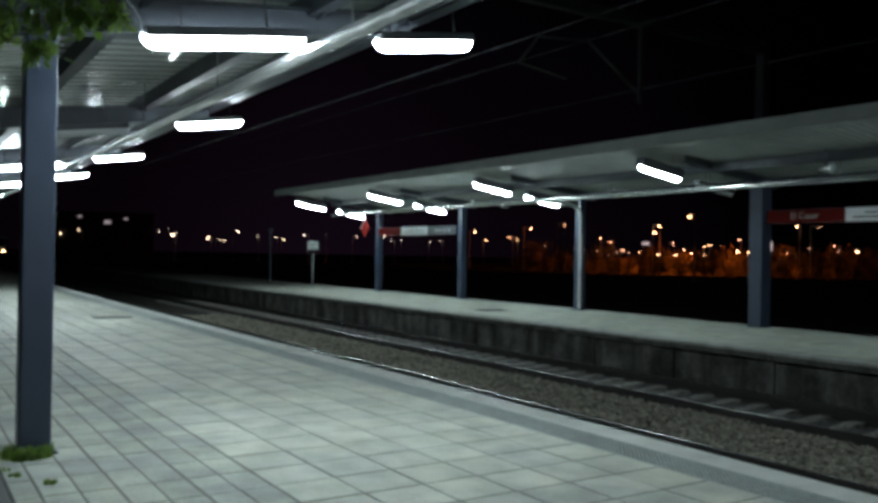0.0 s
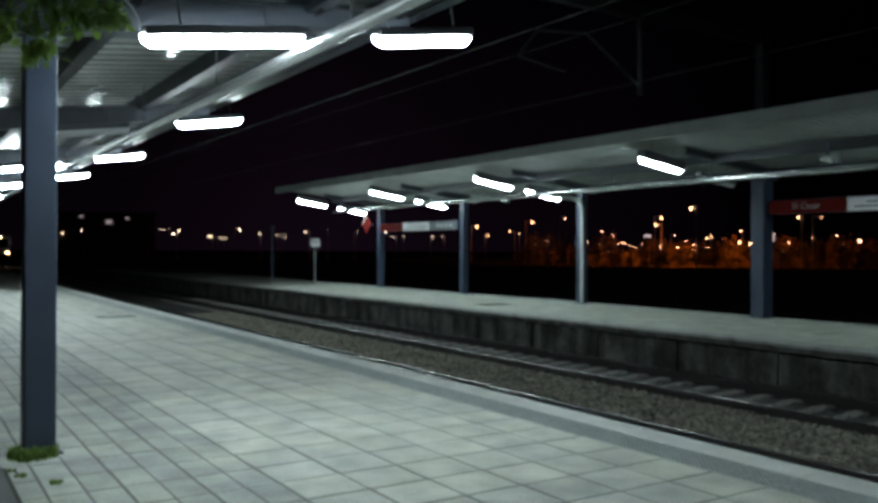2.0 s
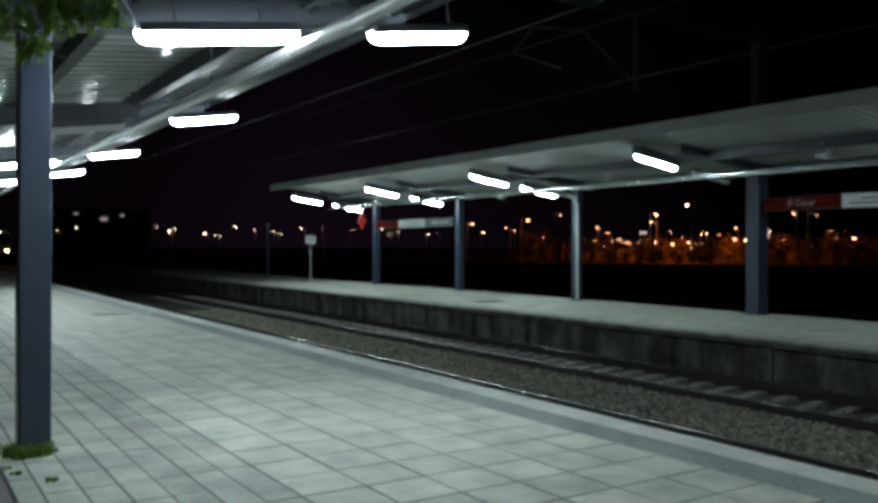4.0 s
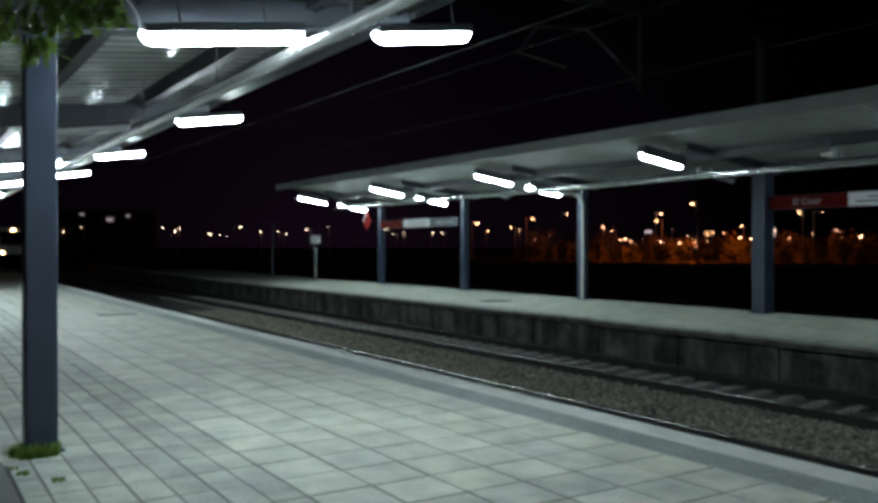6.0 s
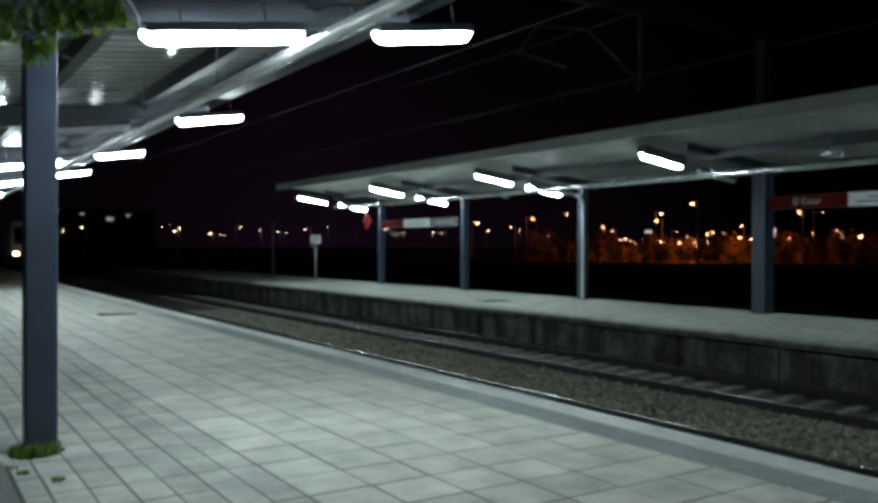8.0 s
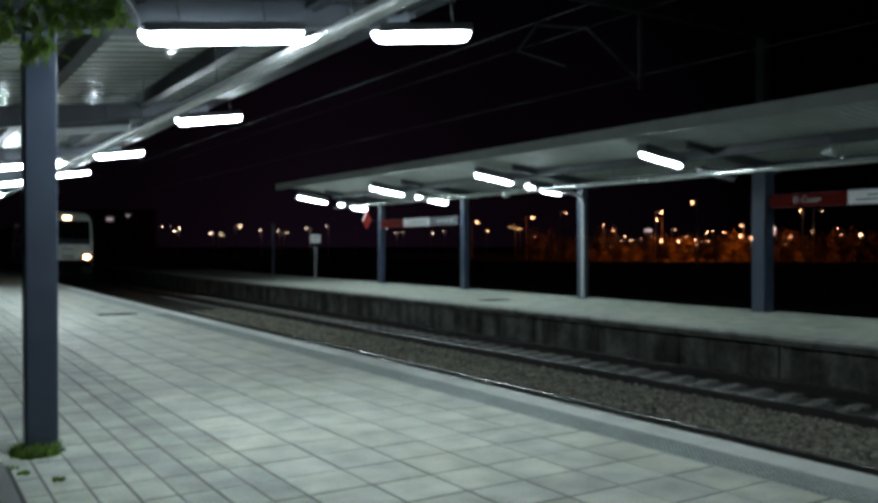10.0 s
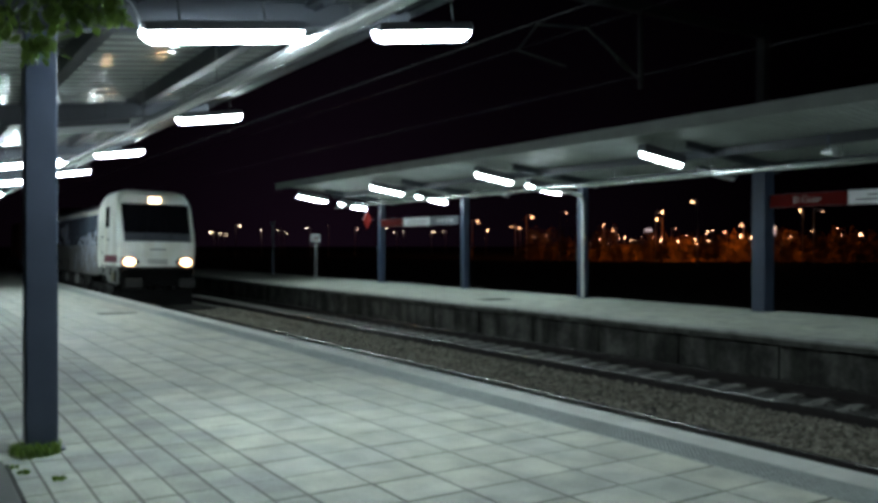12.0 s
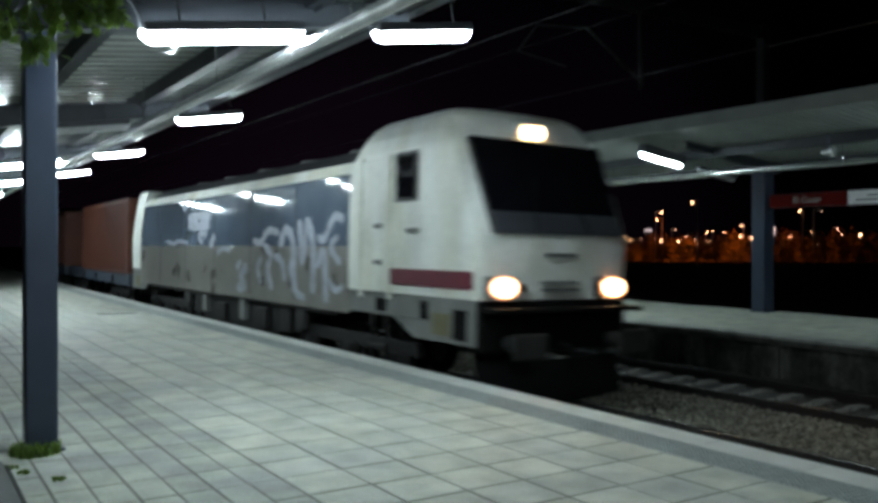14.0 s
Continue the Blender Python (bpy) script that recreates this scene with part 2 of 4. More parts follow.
def empty(name, loc=(0, 0, 0)):
    ob = new(name)
    ob.location = loc
    ob.empty_display_size = 0.1
    return ob


def setting(ob, label, category):
    return tagged(ob, label, category, kind="structure")


STEPS = [Y0, 0, 10, 20, 25] + [30 + 8 * i for i in range(21)]

# ---- ground, track bed, platforms ----
bm = bmesh.new()
for x0, x1, y0, y1 in ((-1500, 1500, -900, 2600),):
    vs = [bm.verts.new(p) for p in ((x0, y0, -1.25), (x1, y0, -1.25), (x1, y1, -1.25), (x0, y1, -1.25))]
    bm.faces.new(vs)
ground = setting(put_mesh("ground", bm, M_SOIL), "dark bare ground reaching the horizon at night", "ground")

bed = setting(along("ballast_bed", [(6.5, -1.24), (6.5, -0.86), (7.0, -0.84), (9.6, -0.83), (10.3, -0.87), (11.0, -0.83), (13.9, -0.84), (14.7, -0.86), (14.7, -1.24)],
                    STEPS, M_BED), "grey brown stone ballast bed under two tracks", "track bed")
plat_a = setting(along("platform_near", [(-14, -1.24), (-14, -0.0045), (6.05, -0.0045), (6.05, -0.16), (6.3, -0.16), (6.3, -1.24)], STEPS, M_JOINT), "station platform base under pale square paving", "platform")
plat_b = setting(along("platform_far", [(15.0, -1.24), (15.0, -0.10), (20.4, -0.10), (20.4, -1.24)], STEPS[:14], M_WALL), "opposite station platform body of stained concrete", "platform")

# ---- rails and sleepers ----
HEADP = [(-0.036, 0.0), (0.036, 0.0), (0.036, -0.035), (0.010, -0.05), (0.010, -0.14), (0.07, -0.155), (0.07, -0.17), (-0.07, -0.17), (-0.07, -0.155), (-0.010, -0.14), (-0.010, -0.05), (-0.036, -0.035)]
for tx, nm in ((TRACK_A, "near"), (TRACK_B, "far")):
    for s in (-1, 1):
        r = along("rail", [(a, RAIL_Z + b) for a, b in HEADP], STEPS, M_RUST, x=tx + s * GAUGE / 2)
        tagged(r, "rusty steel rail on concrete sleepers", "rail", "rails of the two tracks")
        along("rail_head", [(-0.03, RAIL_Z + 0.004), (0.03, RAIL_Z + 0.004), (0.034, RAIL_Z - 0.004), (-0.034, RAIL_Z - 0.004)], STEPS, M_RAILTOP, r, x=tx + s * GAUGE / 2,
              label="polished running surface")

bm = bmesh.new()
prof = [(-1.3, 0.0), (-0.55, 0.0), (-0.35, -0.04), (0.35, -0.04), (0.55, 0.0), (1.3, 0.0)]
vs = []
for y, dz in ((-0.15, -0.16), (-0.11, 0.0), (0.11, 0.0), (0.15, -0.16)):
    vs.append([bm.verts.new((a, y, b + dz)) for a, b in prof])
for a, b in zip(vs, vs[1:]):
    for i in range(5):
        bm.faces.new((a[i], a[i + 1], b[i + 1], b[i]))
bm.faces.new([v[0] for v in vs][::-1])
bm.faces.new([v[-1] for v in vs])
sleeper = put_mesh("sleeper", bm, M_SLEEPER)
tagged(sleeper, "pale concrete sleeper bedded in ballast", "sleeper", "sleepers of the tracks")
sleeper.location = (TRACK_B + bend(3.0), 3.0, RAIL_Z - 0.145)
for i in range(1, 70):
    y = 3.0 + 0.6 * i
    copy_thing(sleeper, pose(TRACK_B + bend(y), y, RAIL_Z - 0.145, 0, 0, heading(y)))
for i in range(60):
    y = 3.2 + 0.6 * i
    copy_thing(sleeper, pose(TRACK_A + bend(y), y, RAIL_Z - 0.145, 0, 0, heading(y)))

# loose stones of the ballast
rng = np.random.default_rng(5)
ICO = bmesh.new()
bmesh.ops.create_icosphere(ICO, subdivisions=1, radius=1)
ico_v = np.array([v.co[:] for v in ICO.verts])
ico_f = np.array([[v.index for v in fc.verts] for fc in ICO.faces])
ICO.free()


def stones(name, count, xs, ys, size, zbase, material):
    pos = np.stack([rng.uniform(*xs, count), ys[0] + (ys[1] - ys[0]) * rng.random(count) ** 1.35], 1)
    allv, allf = [], []
    for k in range(count):
        r = size * rng.uniform(0.55, 1.25)
        v = ico_v * rng.uniform(0.65, 1.2, (len(ico_v), 1)) * r * np.array([1, rng.uniform(0.6, 1), rng.uniform(0.5, 0.8)])
        a = rng.uniform(0, 6.28)
        c, s = math.cos(a), math.sin(a)
        v = v @ np.array([[c, s, 0], [-s, c, 0], [0, 0, 1]])
        allv.append(v + np.array([pos[k, 0] + bend(pos[k, 1]), pos[k, 1], zbase + rng.uniform(-0.012, 0.03)]))
        allf.append(ico_f + k * len(ico_v))
    ob = raw(name, np.concatenate(allv).tolist(), np.concatenate(allf).tolist(), material)
    return tagged(ob, "loose grey brown ballast stones between the rails", "ballast", kind="stuff")


stones("ballast_stones", 15000, (9.08, 11.25), (5.0, 34.0), 0.040, -0.825, M_BALLAST)
stones("ballast_stones", 4200, (10.85, 11.47), (5.0, 34.0), 0.040, -0.785, M_BALLAST)
# near-black stones beside the rail and across the second track
stones("ballast_stones", 700, (11.44, 11.56), (5.0, 34.0), 0.036, -0.81, M_STONE_DARK)
stones("ballast_stones", 5500, (11.62, 13.3), (6.0, 30.0), 0.036, -0.865, M_STONE_DARK)
stones("ballast_stones", 1500, (13.36, 14.6), (6.0, 30.0), 0.036, -0.84, M_STONE_DARK)

# ---- platform edges ----
ys = [Y0 + 1.04 * i for i in range(int((70 - Y0) / 1.04))]
cope = setting(along("coping_near", [(6.2, -0.145), (6.2, -0.04), (6.3, -0.04), (6.3, -0.145)], STEPS, M_COPE), "pale concrete coping along the platform edge", "coping")


def piece(name, mesh_from, parent, loc, rz=0.0):
    """A further piece on the same mesh data, under the same parent."""
    ob = new(name, mesh_from.data)
    ob.parent = parent
    ob.matrix_basis = pose(*loc, 0, 0, rz)
    return ob


bm = solid(6.052, EDGE_A, 0.004, 1.036, -0.15, 0.0, bevel=0.008)
first = part("coping_stone", bm, M_COPE, cope)
first.location = (0, Y0, 0)
for y in ys[1:]:
    piece("coping_stone", first, cope, (bend(y), y, 0), heading(y))
wall_a = setting(along("wall_near_face", [(6.3, -1.24), (6.3, -0.15), (6.36, -0.15), (6.36, -1.24)], STEPS, M_WALL), "stained concrete face below the platform edge", "wall")

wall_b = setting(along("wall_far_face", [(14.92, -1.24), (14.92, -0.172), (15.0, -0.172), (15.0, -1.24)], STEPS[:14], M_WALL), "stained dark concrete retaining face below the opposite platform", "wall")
cope_b = setting(along("coping_far", [(15.0, -0.098), (15.0, -0.03), (15.07, -0.03), (15.07, -0.098)], STEPS[:14], M_COPE), "pale concrete coping along the opposite platform edge", "coping")
p_cope = part("coping_stone", solid(EDGE_B, 15.09, 0.012, 2.588, -0.06, 0.0, bevel=0.015), M_COPE_B, cope_b)
# lower course of the edge, darker than the coping stone above it
p_course = part("edge_course", solid(EDGE_B + 0.03, 15.0, 0.012, 2.588, -0.172, -0.062, bevel=0.012), M_COURSE, cope_b, "dark lower edge course")
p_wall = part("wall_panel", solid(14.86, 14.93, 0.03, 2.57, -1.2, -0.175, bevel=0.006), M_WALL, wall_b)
p_cope.location = p_course.location = p_wall.location = (0, -12.9, 0)
for i in range(1, 38):
    y = -12.9 + 2.6 * i
    j = rng.uniform(-0.012, 0.012)
    piece("coping_stone", p_cope, cope_b, (bend(y) + j, y, j * 0.6), heading(y))
    piece("edge_course", p_course, cope_b, (bend(y) + j, y, j * 0.6), heading(y))
    piece("wall_panel", p_wall, wall_b, (bend(y) + j, y, 0), heading(y))

# ---- steel canopies ----
def under(e):
    """Height of the roof's underside at e metres behind the platform edge."""
    return 4.80 - 0.11 * e


def canopy(name, edge, side, e0, e1, ya, yb, cols, label, drop, lift, fascia, purlins, pitch):
    """A sloping canopy. side: +1 when the platform lies at growing x."""
    X = lambda e: edge + side * e
    u = lambda e: under(e) + lift
    top = empty(name, (X(5.3), cols[0], 0))
    tagged(top, label, "canopy")

    def inv(ob):
        ob.matrix_parent_inverse = Matrix.Translation(-top.location)
        return ob

    # ribbed sheet: raised ribs run from the edge to the back
    verts, faces = [], []
    y = ya
    prof = []
    while y < yb:
        prof += [(y, 0.0), (y + pitch * 0.5, 0.0), (y + pitch * 0.62, 0.05), (y + pitch * 0.88, 0.05)]
        y += pitch
    for yy, dz in prof:
        for e, t in ((e0, 0), (e1, 0), (e1, 0.006), (e0, 0.006)):
            verts.append((X(e), yy, u(e) + dz + t))
    for i in range(len(prof) - 1):
        a, b = 4 * i, 4 * i + 4
        for j in range(4):
            q = (a + j, a + (j + 1) % 4, b + (j + 1) % 4, b + j)
            faces.append(q if side > 0 else q[::-1])
    inv(raw("roof_sheet", verts, faces, M_SHEET if side < 0 else M_SHEET_B, top))
    # fascia at the track side, back trim
    s = side
    xa, xb = sorted((X(e0 - 0.03), X(e0 + 0.02)))
    inv(part("fascia", solid(xa, xb, ya, yb, u(e0) - fascia, u(e0) + 0.06, bevel=0.01), M_SHEET if side < 0 else M_SHEET_B, top))
    xa, xb = sorted((X(e1), X(e1 + 0.04)))
    inv(part("back_trim", solid(xa, xb, ya, yb, u(e1) - 0.1, u(e1) + 0.1, bevel=0.01), M_PURLIN, top))
    for e in purlins:
        x = X(e)
        z = u(e)
        ring = [(x - 0.08, z - 0.24), (x + 0.08, z - 0.24), (x + 0.08, z - 0.225), (x - 0.065, z - 0.225), (x - 0.065, z - 0.018), (x + 0.08, z - 0.018), (x + 0.08, z - 0.003), (x - 0.08, z - 0.003)]
        bm = loft(bmesh.new(), [[(px_, yy, pz) for px_, pz in ring] for yy in (ya, yb)])
        inv(part("purlin", bm, M_PURLIN, top))
    # tapered cantilever beams, deeper towards the columns
    for y in cols:
        w = 0.09
        rings = []
        for e in (e0 + (0.25 if side < 0 else 1.9), e1 - 0.1):
            t, b = u(e) - 0.165 + drop, u(e) - 0.30 - (0.058 if side < 0 else 0.02) * min(e, 5.5) + drop
            rings.append([(X(e), y + d, z) for d, z in ((-w, b), (w, b), (w, b + 0.016), (0.006, b + 0.016), (0.006, t - 0.016), (w, t - 0.016), (w, t), (-w, t), (-w, t - 0.016), (-0.006, t - 0.016), (-0.006, b + 0.016), (-w, b + 0.016))])
        # darker than the columns: shade above the lamp housings is put into the colour
        inv(part("rafter", loft(bmesh.new(), rings), M_PURLIN, top))
        for e in purlins:
            t = u(e) - 0.165 + drop
            inv(part("cleat", solid(X(e) - 0.006, X(e) + 0.006, y - w - 0.16, y - w + 0.02, t - 0.12, t + 0.10), M_PURLIN, top))
    return top, X, inv


def column(y, x, top_z, wide, name="column"):
    bm = bmesh.new()
    h = wide / 2
    box(bm, x - h, x + h, y - h * 0.95, y + h * 0.95, 0.0, top_z, bevel=0.012)
    return bm


ya_a = 8.05
cols_a = [ya_a + BAY * i for i in (-2, 0, 1, 2, 3, 4)]
can_a, XA, inv_a = canopy("canopy", EDGE_A, -1, 1.4, 7.6, -9.0, 39.6, cols_a, "steel platform canopy with ribbed roof sheets on blue-grey columns", 0.0, 0.0, 0.10, (1.6, 1.85, 2.82, 4.59, 5.7, 6.9), 0.36)
for y in cols_a:
    c = inv_a(part("column", column(y + 0.12, 1.04, under(5.38) - 0.12, 0.26), M_STEEL, can_a))
    inv_a(part("base_plate", solid(0.86, 1.22, y - 0.06, y + 0.30, 0.0, 0.02, bevel=0.004), M_STEEL, can_a))
cols_b = [14.55 + BAY * i for i in range(-3, 4)]
can_b, XB, inv_b = canopy("canopy", EDGE_B, 1, 0.28, 6.0, -8.0, 37.4, cols_b, "sloping steel canopy over the opposite platform", 0.16, -0.10, 0.22, (3.25, 5.6), 0.21)
for y in cols_b:
    inv_b(part("column", column(y, 19.85, under(5.2) - 0.22, 0.27 if y > 15 else 0.42), M_STEEL, can_b))
    inv_b(part("base_plate", solid(19.6, 20.1, y - 0.25, y + 0.25, 0.0, 0.02, bevel=0.004), M_STEEL, can_b))

# gutter pipes slung under the roofs
for can, X, inv, ya, yb in ((can_a, XA, inv_a, -9, 39.2), (can_b, XB, inv_b, -8, 37.2)):
    bm = bmesh.new()
    rod(bm, (X(3.2), ya, 3.68), (X(3.2), yb, 3.68), 0.07, seg=14)
    inv(part("drain_pipe", bm, M_GALV, can, "shiny galvanised pipe"))
    y = ya + 1.0
    while y < yb:
        inv(part("pipe_hanger", rod(bmesh.new(), (X(3.2), y, 3.70), (X(3.2), y, under(3.2) + 0.02), 0.008, seg=6), M_GALV, can))
        y += 3.6


def batten_lamp(half, lit=True, tube=None):
    """A closed fluorescent fitting, its length along x, its top at z = 0."""
    top = empty("fluorescent_lamp")
    wide, rise = (0.15, 0.15) if tube else (0.125, 0.0)
    part("housing", solid(-half + 0.02, half - 0.02, -wide, wide, -0.10 if tube else -0.085, rise, bevel=0.015), M_HOUSING, top)
    rings = []
    for x, s in ((-half, 0.3), (-half + 0.03, 0.6), (-half + 0.09, 0.85), (-half + 0.17, 1.0), (half - 0.17, 1.0), (half - 0.09, 0.85), (half - 0.03, 0.6), (half, 0.3)):
        rings.append([(x, 0.10 * s * math.cos(a), -0.062 - (0.125 if tube else 0.115) * min(1.0, s * 1.25) * math.sin(a)) for a in [math.pi * i / 6 for i in range(7)]])
    part("diffuser", loft(bmesh.new(), rings), tube or (M_TUBE if lit else M_DEAD), top, "glowing white diffuser" if lit else "dark unlit diffuser", smooth=True)
    for x in (-0.4, 0.4):
        part("hanger", rod(bmesh.new(), (x, 0, 0), (x, 0, 0.50), 0.008, seg=6), M_GALV, top)
    tagged(top, "lit fluorescent batten hanging under the canopy" if lit else "unlit fluorescent batten hanging under the canopy", "lamp", "canopy lamps")
    return top


kinds = {"old": batten_lamp(0.76, True, M_TUBE_OLD), "short": batten_lamp(0.59), "long": batten_lamp(0.76), "dead": batten_lamp(0.76, False)}
used = set()
for side, X, ys_ in ((-1, XA, [7.5 + BAY * i for i in range(-2, 5)]), (1, XB, [15.05 + BAY * i for i in range(-3, 4)])):
    for e, z, tilt in ((1.82, 4.11, 8.5), (3.93, 3.82, 8.0)):
        for y in ys_:
            kind = "old" if side > 0 else "short" if e < 2 else "long"
            if (e > 3 and (abs(y - 14.7) < 0.1 or abs(y - 15.05) < 0.1)) or (side > 0 and y < 14 and not (e > 3 and y > 7)) or (e > 3 and y < 1):
                kind = "dead"
            m = pose(X(e), y, z + (0.006 * (y - 7.5) if side < 0 and e < 2 else 0), 0, tilt * side, 0)
            if kind in used:
                copy_thing(kinds[kind], m)
            else:
                kinds[kind].matrix_basis = m
                used.add(kind)

# ---- small things on the platforms ----
def floor_grate(x0, x1, y0, y1, z):
    top = empty("drain_grate", ((x0 + x1) / 2, (y0 + y1) / 2, z))
    w, d = (x1 - x0) / 2, (y1 - y0) / 2
    bm = bmesh.new()
    for a in ((-w, w, -d, -d + 0.03), (-w, w, d - 0.03, d), (-w, -w + 0.03, -d + 0.03, d - 0.03), (w - 0.03, w, -d + 0.03, d - 0.03)):
        box(bm, *a, 0.0, 0.012)
    part("frame", bm, M_IRON, top)
    n = 12
    for i in range(n):
        x = -w + 0.04 + (2 * w - 0.08) * i / (n - 1)
        part("bar", solid(x - 0.015, x + 0.015, -d + 0.03, d - 0.03, 0.0, 0.010), M_IRON, top)
    return tagged(top, "dark iron drain grate set in the pale paving", "grate")


floor_grate(4.36, 5.32, 23.15, 23.6, 0.002)
floor_grate(16.2, 17.2, 22.3, 22.9, 0.002)


def letters(text, size, material, parent, m):
    cu = bpy.data.curves.new("lettering", "FONT")
    cu.body, cu.size, cu.extrude = text, size, 0.004
    cu.align_x, cu.align_y = "CENTER", "CENTER"
    cu.materials.append(material)
    ob = new("lettering", cu)
    ob.parent = parent
    ob.matrix_basis = m
    return ob


def station_sign(y_hi, y_lo, named):
    """A long board hung between two columns: red, white and dark fields, its face towards the tracks."""
    x, z0, z1 = (19.72, 2.81, 3.17) if named else (19.72, 2.70, 3.07)
    top = empty("station_sign", (x, (y_hi + y_lo) / 2, z0))
    L = (y_hi - y_lo) / 2
    part("board", solid(0.0, 0.07, -L, L, 0.0, z1 - z0, bevel=0.006), M_DKSIGN, top)
    h = z1 - z0
    a, b = L - 2 * L * 0.33, L - 2 * L * 0.67
    part("red_field", solid(-0.006, 0.0, a + 0.01, L - 0.01, 0.01, h - 0.01), M_RED, top, "red name field")
    part("white_field", solid(-0.006, 0.0, b + 0.01, a - 0.01, 0.01, h - 0.01), M_WHITE, top, "white information field")
    face = Matrix(((0, 0, -1, 0), (-1, 0, 0, 0), (0, 1, 0, 0), (0, 0, 0, 1)))
    if named:
        letters("El Casar", 0.24, M_LETTER, top, Matrix.Translation((-0.010, (a + L) / 2, h / 2)) @ face)
    else:
        for i, w in enumerate((0.22, 0.16, 0.16, 0.2)):
            yy = (b - L) / 2 + 0.5 - i * 0.34
            part("text_bar", solid(-0.006, 0.0, yy - w, yy, h * 0.35, h * 0.65), M_LETTER, top)
    for i in range(2):
        part("text_bar", solid(-0.010, -0.006, b + 0.2, a - 0.2 - 0.3 * i, h * (0.28 + 0.3 * i), h * (0.38 + 0.3 * i)), M_DKSIGN, top)
    return tagged(top, "long red and white station name board under the canopy" if named else "long red white and dark sign board under the canopy", "sign", "station signs")


station_sign(14.25, 7.5, True)
station_sign(36.0, 29.3, False)

# red lozenge sign by the last column
top = empty("lozenge_sign", (19.5, 37.0, 2.75))
m = Matrix.Translation((0, 0, 0.34)) @ Matrix.Rotation(radians(45), 4, "X")
part("plate", solid(-0.02, 0.02, -0.34, 0.34, -0.34, 0.34, bevel=0.01, m=m), M_RED, top)
part("rim", solid(-0.026, -0.02, 0.26, 0.32, -0.32, 0.32, m=m), M_WHITE, top, "white rim bar")
part("bracket", solid(0.02, 0.36, -0.03, 0.03, 0.30, 0.36), M_STEEL, top)
part("hanger", solid(-0.015, 0.015, -0.015, 0.015, 0.8, 1.05), M_STEEL, top)
tagged(top, "red diamond-shaped station emblem on a bracket by a column", "sign")

# small white board on a post
top = empty("post_sign", (18.9, 41.8, 0.0))
top.rotation_euler = (0, 0, radians(60))
part("post", rod(bmesh.new(), (0, 0, 0), (0, 0, 2.2), 0.05, seg=12), M_GALV, top)
part("board", solid(-0.06, -0.03, -0.27, 0.27, 2.0, 2.42, bevel=0.006), M_WHITE, top)
for i in range(2):
    part("text_bar", solid(-0.066, -0.06, -0.18, 0.18, 2.1 + 0.14 * i, 2.15 + 0.14 * i), M_RED, top)
part("foot", solid(-0.12, 0.12, -0.12, 0.12, 0.0, 0.02), M_STEEL, top)
tagged(top, "small white notice board on a pale steel post", "sign")

# downpipe that bends from the gutter to a far column
bm = bmesh.new()
pts = [(17.82, 21.55, 3.66), (19.1, 21.5, 3.60), (19.5, 21.48, 3.50), (19.60, 21.47, 3.25), (19.60, 21.47, 0.05)]
for a, b in zip(pts, pts[1:]):
    rod(bm, a, b, 0.06, seg=12)
tagged(put_mesh("downpipe", bm, M_PIPE), "pale galvanised downpipe strapped to a canopy column", "pipe")

# loudspeaker and camera under the far canopy
for x, y, z, nm in ((17.6, 11.2, 3.92, "loudspeaker"), (18.6, 24.5, 3.66, "loudspeaker")):
    top = empty(nm, (x, y, z))
    part("horn", rod(bmesh.new(), (0, -0.16, 0), (0, 0.16, 0), 0.13, 0.05, seg=14), M_GALV, top)
    part("bracket", solid(-0.015, 0.015, -0.02, 0.02, 0.08, 0.42), M_STEEL, top)
    tagged(top, "small grey horn loudspeaker under the canopy", "loudspeaker", "loudspeakers")

# loose cable drooping to a lamp
bm = bmesh.new()
pts = [(1.50, 7.5, 4.02), (1.60, 7.5, 3.96), (1.68, 7.5, 3.87), (1.73, 7.5, 3.78), (1.75, 7.5, 3.68)]
for a, b in zip(pts, pts[1:]):
    rod(bm, a, b, 0.009, seg=6)
rod(bm, (1.50, 7.5, 4.02), (1.46, 7.5, 4.28), 0.009, seg=6)
tagged(put_mesh("cable", bm, M_PIPE), "thin pale cable drooping to a canopy lamp", "cable")


def lit_panel(x, y, z, w, h, material, label):
    top = empty("lit_panel", (x, y, -1.25))
    z += 1.25
    part("pole", rod(bmesh.new(), (0, 0, 0), (0, 0, z), 0.06, seg=6), M_MAST, top)
    box_ = part("box", solid(-w / 2, w / 2, -w / 2, w / 2, z, z + h, bevel=0.02), M_MAST, top)
    part("face", solid(-w / 2 - 0.02, w / 2 + 0.02, -w / 2 - 0.02, w / 2 + 0.02, z + 0.05, z + h - 0.05, bevel=0.01), material, box_)
    return tagged(top, label, "lit sign")


lit_panel(100.4, 72.2, 3.2, 0.62, 1.3, M_PANEL, "narrow white illuminated panel on a post")
lit_panel(109.0, 102.8, 4.2, 0.8, 0.55, M_PANEL, "small pale illuminated sign on a post")

# planting pit edge, weeds at the column
top = empty("planting_kerb", (0.2, 6.3, 0))
part("kerb", solid(-2.2, 0.50, -0.9, 1.45, 0.002, 0.035, bevel=0.01), M_IRON, top)
for i in range(22):
    part("tooth", solid(0.50, 0.53, -0.85 + i * 0.1, -0.80 + i * 0.1, 0.002, 0.03), M_IRON, top)
tagged(top, "dark edging of a planting pit in the paving", "kerb")


